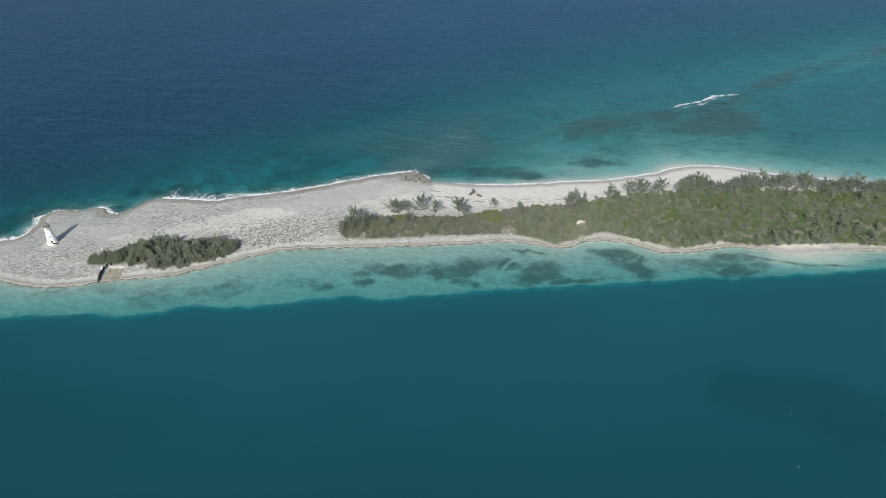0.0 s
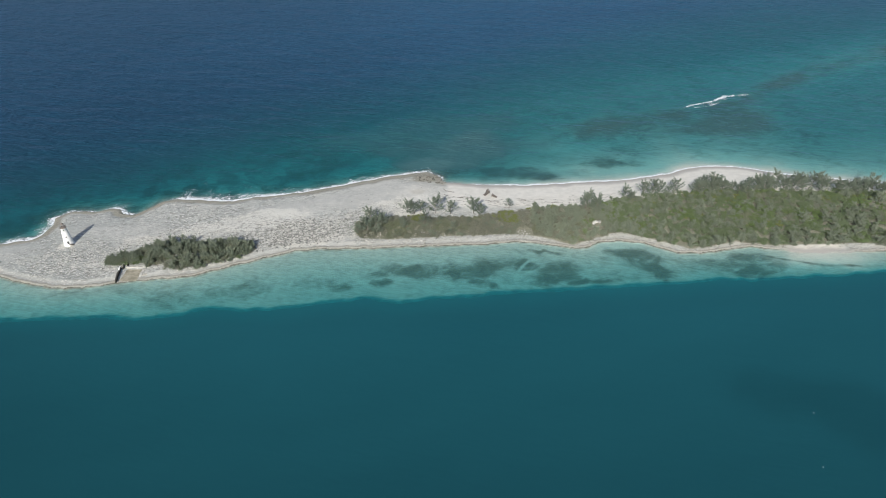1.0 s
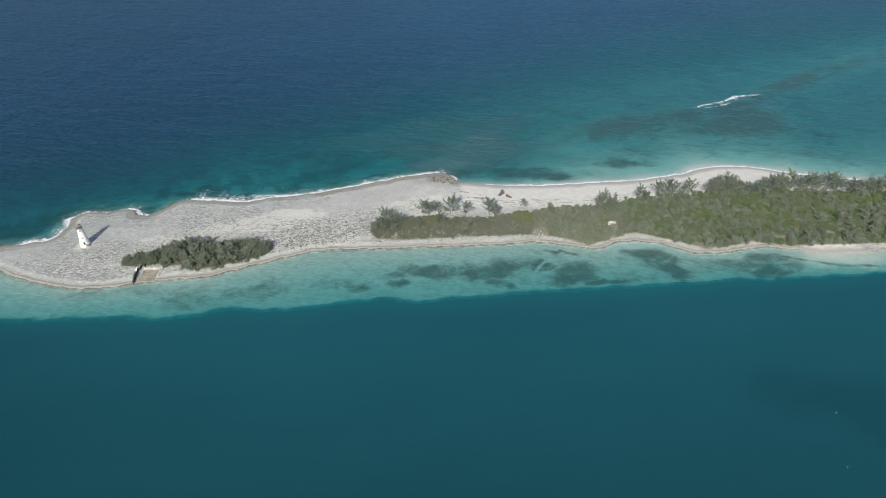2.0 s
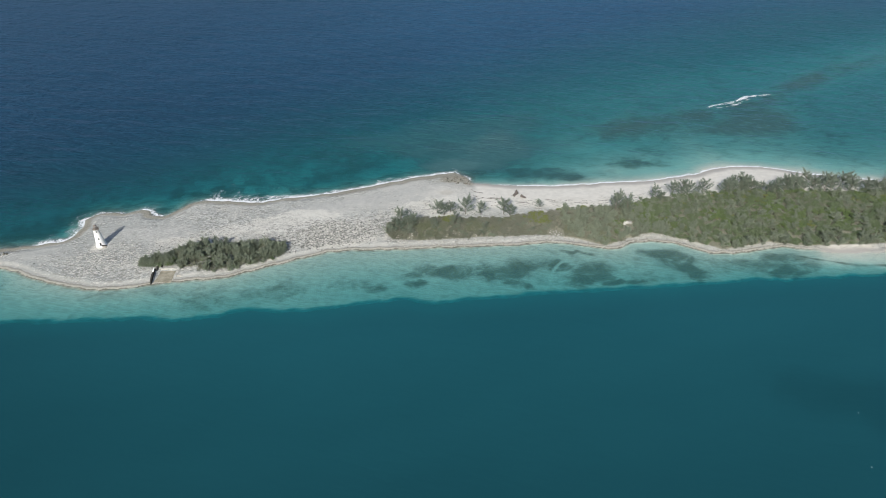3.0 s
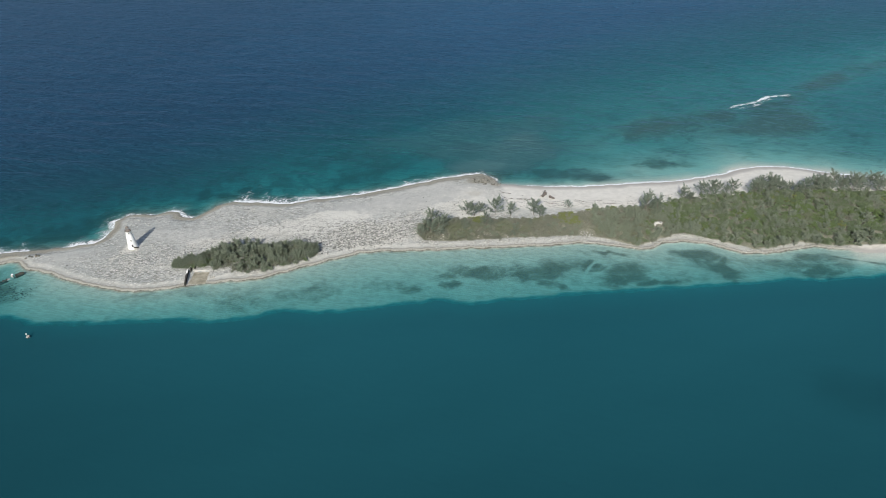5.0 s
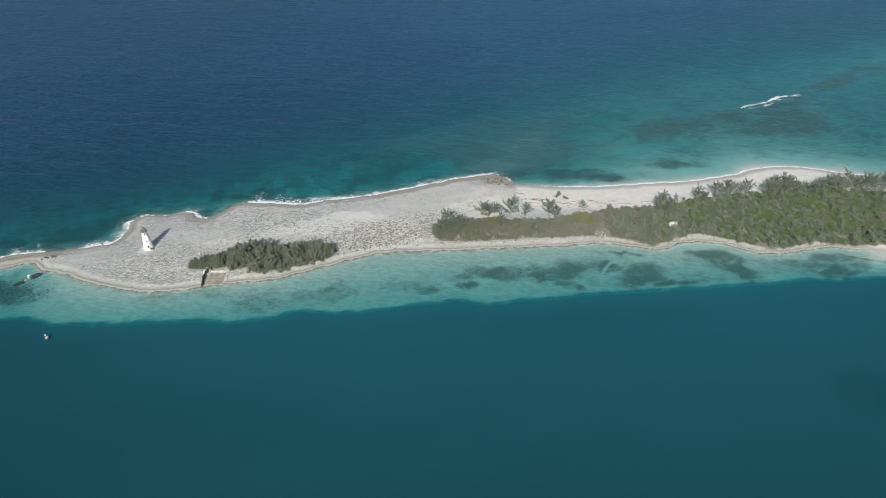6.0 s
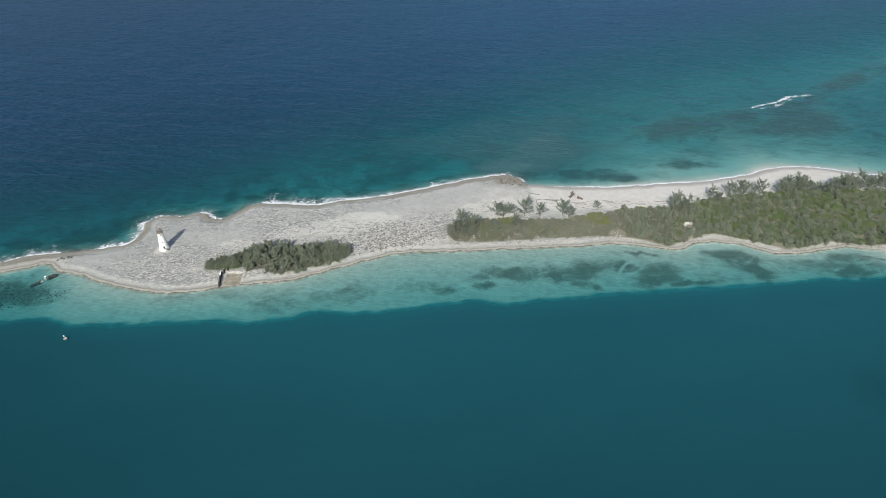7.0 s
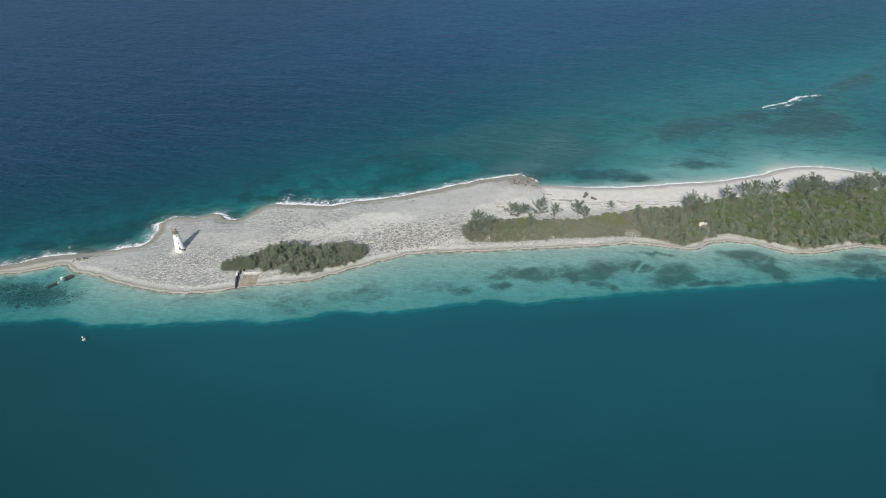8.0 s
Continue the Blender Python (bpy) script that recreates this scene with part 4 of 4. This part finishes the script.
# ---- lighthouse ----
def build_lighthouse(x, y):
    z = zat(x, y)
    tower = thing("lighthouse", pose(x, y, z), "tapering whitewashed stone lighthouse with a rusted lantern on bare limestone", "lighthouse")
    high, r0, r1 = 15.3, 3.75, 1.95
    rad = lambda h: r0 + (r1 - r0) * h / high
    part("tower_shaft", ring_bm([(r0 + 0.25, -0.8), (r0 + 0.22, 0.35), (r0, 0.5), (rad(4), 4), (rad(8), 8), (rad(12), 12), (r1, high - 0.6), (r1 + 0.18, high - 0.45), (r1 + 0.2, high)], 40), WHITEWASH, tower)
    az = radians(-66)

    def opening(name, h, wide, tall, label, turn=0.0):
        a = az + turn
        m = Matrix.Translation((math.cos(a) * (rad(h) - 0.28), math.sin(a) * (rad(h) - 0.28), h)) @ Matrix.Rotation(a, 4, "Z") @ Matrix.Rotation(-math.atan((r0 - r1) / high), 4, "Y")
        ob = part(name, box_bm(0.7, wide, tall, m, 0.04), DARK, tower, label)
        sill = part("sill", box_bm(0.5, wide + 0.5, 0.18, m @ Matrix.Translation((0.25, 0, -0.18)), 0.03), WHITEWASH, ob)
        return ob

    opening("door", 2.0, 1.1, 2.1, "dark open doorway")
    opening("window", 7.0, 0.8, 1.2, "dark small window")
    opening("window", 13.2, 0.7, 1.0, "dark small window")
    # stair along the foot, up to the door
    bm = bmesh.new()
    for k in range(9):
        a = az + 0.16 + 0.085 * (8 - k)
        m = Matrix.Translation((math.cos(a) * (r0 + 0.55), math.sin(a) * (r0 + 0.55), -0.3)) @ Matrix.Rotation(a, 4, "Z")
        box_bm(1.3, 0.42, 0.5 + 0.22 * (k + 1), m, 0.02, bm)
    part("stair", bm, CONCRETE, tower, "worn grey stone steps along the foot")
    # closed dark band for the rail together with its shadow
    bm = bmesh.new()
    for k in range(9):
        a = az + 0.16 + 0.085 * (8 - k)
        m = Matrix.Translation((math.cos(a) * (r0 + 1.2), math.sin(a) * (r0 + 1.2), 0.15 + 0.22 * (k + 1))) @ Matrix.Rotation(a, 4, "Z")
        box_bm(0.12, 0.44, 0.9, m, 0.02, bm)
    part("stair_rail", bm, SHADED_IRON, tower, "rusted rail along the steps, darkened for its shadow")
    part("gallery", ring_bm([(r1, high - 0.1), (2.42, high + 0.08), (2.45, high + 0.22), (r1, high + 0.24)], 32), RUST, tower, "rusted iron gallery floor")
    for k in range(10):
        a = k * 0.628
        part("bracket", tube_bm([(r1 * math.cos(a), r1 * math.sin(a), high - 1.0), (2.35 * math.cos(a), 2.35 * math.sin(a), high + 0.1)], [0.09, 0.07], 5), RUST, tower)
    for k in range(12):
        a = k * 0.5236
        c, s = math.cos(a), math.sin(a)
        part("rail_post", tube_bm([(2.36 * c, 2.36 * s, high + 0.2), (2.36 * c, 2.36 * s, high + 1.3)], [0.05, 0.05], 5), RUST, tower)
    for h in (0.75, 1.3):
        part("hand_rail", ring_bm([(2.32, high + h - 0.04), (2.40, high + h - 0.04), (2.40, high + h + 0.04), (2.32, high + h + 0.04), (2.32, high + h - 0.04)], 32, False), RUST, tower)
    lantern = part("lantern", ring_bm([(1.25, high + 0.2), (1.25, high + 0.8), (1.1, high + 0.85)], 12), RUST, tower, "rusted low lantern base")
    for k in range(8):
        a = k * 0.7854 + 0.2
        c, s = math.cos(a), math.sin(a)
        part("mullion", tube_bm([(1.15 * c, 1.15 * s, high + 0.8), (1.1 * c, 1.1 * s, high + 2.9)], [0.08, 0.08], 5), RUST, lantern)
    part("roof", ring_bm([(1.3, high + 2.85), (1.32, high + 2.93), (0.95, high + 3.3), (0.45, high + 3.55), (0.15, high + 3.7), (0.18, high + 3.95), (0.05, high + 4.1)], 12), RUST, lantern, "rusted domed lantern roof")


build_lighthouse(-302.8, 421.4)


# ---- rocks ----
def rock_arrays(seed):
    """An angular lump of limestone about one metre across."""
    rng = np.random.RandomState(seed)
    bm = bmesh.new()
    bmesh.ops.create_icosphere(bm, subdivisions=1, radius=0.5)
    co = np.array([v.co[:] for v in bm.verts])
    faces = np.array([[v.index for v in f.verts] for f in bm.faces])
    bm.free()
    co = co * (0.75 + 0.5 * rng.rand(len(co), 1)) * np.array([1.15, 0.9, 0.6])
    return co, faces


ROCKS = [rock_arrays(200 + k) for k in range(8)]


def rock_field(name, label, spots, material, seed):
    """Strewn stones as one mesh. spots: arrays of x, y, z and size."""
    rng = np.random.RandomState(seed)
    cos, faces, off = [], [], 0
    for x, y, z, size in zip(*spots):
        co, fc = ROCKS[rng.randint(len(ROCKS))]
        a = rng.uniform(0, 6.28)
        r = np.array([[math.cos(a), -math.sin(a), 0], [math.sin(a), math.cos(a), 0], [0, 0, 1]])
        cos.append(co @ r.T * size * np.array([1.15, 1, rng.uniform(0.5, 0.9)]) + np.array([x, y, z + size * 0.12]))
        faces.append(fc + off)
        off += len(co)
    ob = new(name, mesh_from(name, np.concatenate(cos), np.concatenate(faces)))
    ob.data.materials.append(material)
    return tagged(ob, label, "rocks", kind="stuff")


def boulders(name, label, group, spots, material, seed, sink=-0.12):
    rng = np.random.RandomState(seed)
    meshes = [mesh_from(name, *a) for a in ROCKS]
    for me in meshes:
        me.materials.append(material)
    for x, y, size in spots:
        ob = new(name, meshes[rng.randint(len(meshes))])
        ob.matrix_basis = pose(x, y, zat(x, y) - size * sink, rng.uniform(-15, 15), rng.uniform(-15, 15), rng.uniform(0, 360)) @ Matrix.Diagonal((size, size, size * rng.uniform(0.8, 1.3), 1))
        tagged(ob, label, "rock", group)


def strew_rocks():
    rng = np.random.RandomState(21)
    x, y = rng.uniform(-400, -5, 85000), rng.uniform(365, 530, 85000)
    d, v = shore(x, y), across(x, y)
    dense = (0.02 + 0.30 * step01(0.48, 0.62, value_noise(x, y, 16)) * step01(0.4, 0.6, value_noise(x, y, 70))
             + 0.9 * spot(x, y, -124, 432, 62, 22, 12) + 0.7 * spot(x, y, -285, 402, 50, 22, 10) + 0.7 * spot(x, y, -215, 428, 60, 18, 5) + 0.5 * spot(x, y, -70, 470, 40, 20))
    bare = np.maximum(np.maximum(spot(x, y, -118, 472, 75, 17, 6), spot(x, y, -68, 500, 60, 20, 16)), np.maximum(spot(x, y, -275, 440, 45, 16, 5), spot(x, y, -345, 412, 40, 16, 10)))
    dense = dense * (1 - 0.9 * bare)
    clear = (d > 7) & (sandy(x, y) < 0.4) & (rng.rand(len(x)) < dense * 0.8) & (np.hypot(x + 302.8, y - 421.4) > 6) & ~((x > RUIN[0] - 3) & (x < RUIN[1] + 2) & (y < RUIN[3] + 2))
    x, y = x[clear], y[clear]
    size = 0.4 + 0.9 * rng.rand(len(x)) ** 2.0
    field = spot(x, y, -124, 432, 66, 24, 12)
    pale = rng.rand(len(x)) > 0.12 + 0.5 * field
    z = ground_z(x, y)
    rock_field("pale_rubble", "loose pale limestone rubble strewn over bare rock", (x[pale], y[pale], z[pale], size[pale]), PALE_ROCK, 1)
    rock_field("grey_rubble", "loose grey weathered limestone rubble on bare rock", (x[~pale], y[~pale], z[~pale], size[~pale]), GREY_ROCK, 2)
    # small stones whose dark tone also carries shadow flecks between the rubble
    x, y = rng.uniform(-185, -75, 6000), rng.uniform(405, 460, 6000)
    ok = (spot(x, y, -128, 433, 55, 21, 12) > 0.25 + 0.5 * rng.rand(len(x))) & (value_noise(x, y, 6) > 0.42) & (shore(x, y) > 8)
    x, y = x[ok][:200], y[ok][:200]
    rock_field("dark_rubble", "weathered stones toned dark for shadow flecks, crowded on pale rubble", (x, y, ground_z(x, y), 0.6 + 0.8 * rng.rand(len(x))), GREY_ROCK, 6)
    # shore stones along the thicket
    x = rng.uniform(-80, 335, 1700)
    y = line_y(SCRUB_S, x) - 8 * rng.rand(len(x)) + 1
    ok = (shore(x, y) > 0.5) & (spot(x, y, 272, 406, 22, 8) < 0.3)
    x, y = x[ok], y[ok]
    rock_field("shore_stones", "broken pale stones along the thicket shore", (x, y, ground_z(x, y), 0.4 + 1.1 * rng.rand(len(x)) ** 2), LEDGE_ROCK, 3)
    # large stones in the boulder field; their dark tone also stands for shadowed hollows
    spots = []
    while len(spots) < 290:
        bx, by = rng.uniform(-172, -84), rng.uniform(408, 458)
        if spot(np.array([bx]), np.array([by]), -128, 433, 50, 19, 12)[0] > 0.3:
            spots.append((bx, by, rng.uniform(0.9, 1.8)))
    boulders("boulder", "grey pitted limestone boulder on pale rubble", "boulders on the rubble flat", spots, GREY_ROCK, 4)
    # weedy rocks standing in the shallows off the spit
    spots = []
    while len(spots) < 150:
        bx, by = rng.uniform(-445, -392), rng.uniform(356, 386)
        if spot(np.array([bx]), np.array([by]), -416, 373, 30, 13, -5)[0] > 0.25:
            spots.append((bx, by, 0.6 + 1.6 * rng.rand() ** 2))
    while len(spots) < 200:
        bx, by = rng.uniform(-390, -355), rng.uniform(361, 376)
        if spot(np.array([bx]), np.array([by]), -372, 370, 18, 8)[0] > 0.25:
            spots.append((bx, by, rng.uniform(0.6, 1.2)))
    boulders("shallow_rock", "dark weedy rock in the clear shallows", "rocks in the shallows", spots, WET_ROCK, 5, 0.05)
    x, y = rng.uniform(-450, -356, 3000), rng.uniform(352, 388, 3000)
    ok = np.maximum(spot(x, y, -414, 373, 36, 15, -5), 0.75 * spot(x, y, -372, 369, 20, 9)) > 0.2 + 0.6 * rng.rand(len(x))
    x, y = x[ok][:620], y[ok][:620]
    rock_field("shallow_rubble", "dark weedy rubble awash in clear shallows", (x, y, ground_z(x, y), 0.5 + 1.0 * rng.rand(len(x))), WET_ROCK, 7)
    for bx, by, size in ((-381, 409.5, 1.9), (-378.5, 411, 2.3), (-376.3, 410.5, 1.6), (-373.6, 411.5, 2.4), (-371.3, 411.5, 2.0)):
        boulders("dark_rock", "dark rock in a short row on the spit", "dark rocks on the spit", [(bx, by, size)], WET_ROCK, int(size * 10))
    boulders("white_rock", "bright white limestone outcrop among green bushes", "white rocks in the thicket", [(110, 443, 5.2), (113.2, 443.6, 3.8), (108, 441.5, 2.6), (69, 443, 1.6), (67.6, 441, 1.2), (66, 446, 1.3), (246, 413, 1.5)], PALE_ROCK, 9)
    boulders("weedy_rock", "dark weed-covered rock on the wave-washed point", "rocks on the point", [(rng.uniform(-34, -10), rng.uniform(512, 530), rng.uniform(0.8, 2.2)) for _ in range(38)], WET_ROCK, 11)
    mound = [(51 + 5.5 * math.cos(k * 2.4) * (k / 16) ** 0.5, 431.5 + 4.5 * math.sin(k * 2.4) * (k / 16) ** 0.5, rng.uniform(0.9, 1.9)) for k in range(16)]
    boulders("rubble_mound", "grey rubble lump at the thicket edge", "rubble at the thicket edge", mound, LEDGE_ROCK, 10)


strew_rocks()


# ---- ruined dock ----
def wall_bm(ax, ay, bx, by, thick, z0, tops, seed):
    """A broken masonry wall along a line, with an uneven crest."""
    rng = random.Random(seed)
    bm = bmesh.new()
    long = math.hypot(bx - ax, by - ay)
    ux, uy = (bx - ax) / long, (by - ay) / long
    rows = []
    for k, top in enumerate(tops):
        t = k / (len(tops) - 1) * long
        cx, cy = ax + ux * t, ay + uy * t
        h = top + rng.uniform(-0.12, 0.12)
        w = thick / 2 * rng.uniform(0.85, 1.15)
        rows.append([bm.verts.new(p) for p in ((cx + uy * w * 1.15, cy - ux * w * 1.15, z0), (cx + uy * w, cy - ux * w, h), (cx - uy * w, cy + ux * w, h), (cx - uy * w * 1.15, cy + ux * w * 1.15, z0))])
    for a, b in zip(rows, rows[1:]):
        for j in range(4):
            bm.faces.new((a[j], b[j], b[(j + 1) % 4], a[(j + 1) % 4]))
    bm.faces.new(rows[0])
    bm.faces.new(rows[-1][::-1])
    bmesh.ops.recalc_face_normals(bm, faces=bm.faces)
    return bm


def build_dock():
    dock = thing("ruined_dock", pose(0, 0, 0), "roofless ruined concrete dock basin cut into the limestone shore", "ruin")
    tops = [1.9, 2.6, 3.3, 3.6, 3.2, 3.6, 3.2]
    for name, a, b, thick, z0, crest, seed in (("west_wall", (-248.0, 373.5), (-250.2, 389.5), 0.9, -0.8, tops, 1), ("wall_stub", (-248.4, 388.6), (-249.4, 394.0), 0.8, 0.0, [2.4, 3.0, 3.2, 2.6], 2),
                                               ("wall_stub", (-246.2, 391.6), (-246.9, 396.0), 0.8, 0.0, [2.2, 2.9, 2.6], 3)):
        # the wall's shaded east side is put into its dark colour
        wall = part(name, wall_bm(*a, *b, thick, z0, crest, seed), SHADE_CONCRETE, dock, "broken wall coloured dark for its shaded face")
        mx, my = a[0] + 0.68 * (b[0] - a[0]), a[1] + 0.68 * (b[1] - a[1])
        part("wall_cap", wall_bm(mx - 0.1, my, b[0] - 0.1, b[1], thick + 0.1, crest[-2] - 0.3, [h + 0.25 for h in crest[-3:]], seed), WHITEWASH, wall, "bleached white crumbling wall top")
    part("north_wall", wall_bm(-246.0, 390.4, -234.0, 391.4, 1.3, -0.3, [2.6, 1.9, 2.4, 1.5, 2.1, 1.2, 1.7], 4), PALE_ROCK, dock, "low crumbling back wall")
    part("east_wall", wall_bm(-233.2, 381.5, -232.6, 391.0, 1.8, -0.3, [0.9, 1.4, 1.2, 1.9, 1.5, 2.2], 5), PALE_ROCK, dock, "low crumbling side wall")
    part("floor", box_bm(12.6, 15.0, 0.5, Matrix.Translation((-240.6, 383.2, -0.15)), 0.08), SILT, dock, "brown silted basin floor")
    rng = random.Random(6)
    spots = [(rng.uniform(-236, -228), rng.uniform(379, 393), rng.uniform(0.6, 1.6)) for _ in range(14)] + [(rng.uniform(-247, -234), rng.uniform(389.5, 393), rng.uniform(0.5, 1.2)) for _ in range(8)]
    boulders("masonry_block", "tumbled pale masonry block beside the ruined dock", "tumbled masonry of the dock", spots, CONCRETE, 14)


build_dock()


# ---- wrecked block off the spit ----
def build_block():
    x, y = -378.5, 387.5
    block = thing("concrete_block", pose(x, y, zat(x, y)), "tilted white concrete wreckage standing in the shallows", "concrete block")
    part("slab", box_bm(1.5, 1.3, 3.8, pose(-0.4, 0.4, -0.8, 8, -14, 20), 0.2), PALE_ROCK, block, "bleached white upright block")
    part("cap_stone", box_bm(1.7, 1.4, 0.8, pose(-1.1, 0.7, 2.6, 4, -10, 10), 0.2), WHITEWASH, block, "white block end on top")
    part("fallen_slab", box_bm(4.6, 2.0, 1.0, pose(-1.8, -2.2, 0.4, 6, 14, 48), 0.18), PALE_ROCK, block, "grey fallen slab")
    # these two follow a shadowed strip; its shade is part of their colour
    part("footing", wall_bm(0.8, 0.6, 5.2, 4.6, 1.5, -0.8, [3.0, 2.7, 3.0, 2.2], 21), SHADE_CONCRETE, block, "dark footing with shade in its colour")
    part("broken_beam", wall_bm(-3.0, -3.2, -8.0, -8.0, 1.3, -0.9, [2.2, 1.6, 1.9, 1.2, 1.6, 1.0], 22), SHADE_CONCRETE, block, "dark broken beam with shade in its colour")
    part("fragment", mesh_from("fragment", ROCKS[5][0] * np.array([2.4, 2.0, 2.2]) + np.array([-6.5, -3.6, 0.1]), ROCKS[5][1]), GREY_ROCK, block, "loose grey fragment")


build_block()


# ---- channel beacon ----
def build_beacon():
    x, y = -334.0, 321.0
    z = zat(x, y)
    b = thing("channel_beacon", pose(x, y, 0), "small weathered channel beacon on piles in deep water", "beacon")
    for k in range(3):
        a = k * 2.094 + 0.3
        part("pile", tube_bm([(0.9 * math.cos(a), 0.9 * math.sin(a), z - 0.4), (0.7 * math.cos(a), 0.7 * math.sin(a), 1.0)], [0.22, 0.2], 8), DRIFTWOOD, b, "dark tarred timber pile")
    part("platform", box_bm(2.1, 1.8, 0.5, pose(0, 0, 0.9, 0, 0, 15), 0.06), CONCRETE, b, "pale concrete platform")
    part("mast", tube_bm([(-0.2, 0, 1.4), (-0.3, 0, 3.3)], [0.09, 0.07], 8), RUST, b)
    board = part("topmark", box_bm(0.9, 0.3, 0.9, pose(-0.4, 0, 2.6, 0, 0, 20), 0.05), GREEN_PAINT, b, "faded pale green square board")
    part("board_rim", box_bm(1.0, 0.2, 0.1, pose(-0.4, 0, 3.52, 0, 0, 20), 0.02), WHITEWASH, board)
    part("battery_box", box_bm(0.8, 0.6, 0.5, pose(0.45, 0.2, 1.4, 0, 0, 15), 0.05), CONCRETE, b, "pale battery box")


def build_floats():
    """Two white mooring floats on the harbour water."""
    for x, y in ((183.5, 212.5), (195.5, 248.5)):
        f = thing("mooring_float", pose(x, y, -0.12), "small white mooring float on deep water", "float", "mooring floats")
        part("float_body", ring_bm([(0.1, -0.2), (0.24, -0.08), (0.29, 0.1), (0.24, 0.28), (0.1, 0.36)], 14), WHITEWASH, f)
        part("float_eye", tube_bm([(0, 0, 0.33), (0.02, 0, 0.5)], [0.05, 0.04], 6), RUST, f)


build_beacon()
build_floats()


# ---- driftwood and seaweed on the beach ----
def build_driftwood(x, y, turn, size, seed):
    rng = random.Random(seed)
    log = thing("driftwood_stump", pose(x, y, zat(x, y), 0, 0, turn) @ Matrix.Diagonal((size, size, size, 1)), "dark washed-up tree stump with broken roots on white sand", "driftwood", "driftwood on the beach")
    part("log", tube_bm([(-1.7, 0, 0.5), (-0.7, 0.1, 0.65), (0.6, 0, 0.8), (1.4, -0.1, 1.0)], [0.5, 0.62, 0.75, 0.9], 9), DRIFTWOOD, log)
    for k in range(12):
        a = k * 0.524 + rng.random() * 0.4
        c, s, r = math.cos(a), math.sin(a), rng.uniform(0.9, 1.5)
        part("root", tube_bm([(1.2, 0.4 * c, 1.0 + 0.4 * s), (1.6, 0.55 * r * c, max(0.1, 1.0 + 0.55 * r * s)), (1.7 + 0.4 * rng.random(), r * c, max(0.05, 1.0 + r * s))], [0.32, 0.22, 0.08], 6), DRIFTWOOD, log)
    for k in range(4):
        y0 = rng.uniform(-1.2, 1.2)
        part("branch", tube_bm([(rng.uniform(-1.5, 0.5), y0 * 0.3, 0.6), (rng.uniform(-2.4, 1.0), y0, rng.uniform(0.2, 1.2))], [0.22, 0.08], 6), DRIFTWOOD, log)


build_driftwood(25.5, 491.5, 60, 1.75, 1)
build_driftwood(32.0, 486.5, 150, 1.35, 2)


def strew_wrack():
    """Lines of dried seaweed along old tide marks."""
    rng = np.random.RandomState(31)
    xs, ys = [], []
    for back, wave, lo, hi, count in ((19, 11, -12, 8, 420), (26, 11, -12, 16, 520), (29, 7, -8, 60, 900), (31, 13, 20, 130, 1100), (35, 9, 30, 120, 900), (24, 6, 90, 190, 400), (36, 5, -5, 60, 600), (40, 8, 0, 70, 500)):
        x = rng.uniform(lo, hi, count)
        y = line_y(NORTH, x) - back - 2.4 * np.sin(x / wave + back) + rng.normal(size=count) * 0.45
        keep = value_noise(x, y, 7) > 0.45
        xs.append(x[keep])
        ys.append(y[keep])
    x, y = np.concatenate(xs), np.concatenate(ys)
    ob = rock_field("seaweed_wrack", "thin brown lines of dried seaweed on sand", (x, y, ground_z(x, y) - 0.05, 0.16 + 0.30 * rng.rand(len(x))), WRACK, 12)
    tagged(ob, category="seaweed")


strew_wrack()
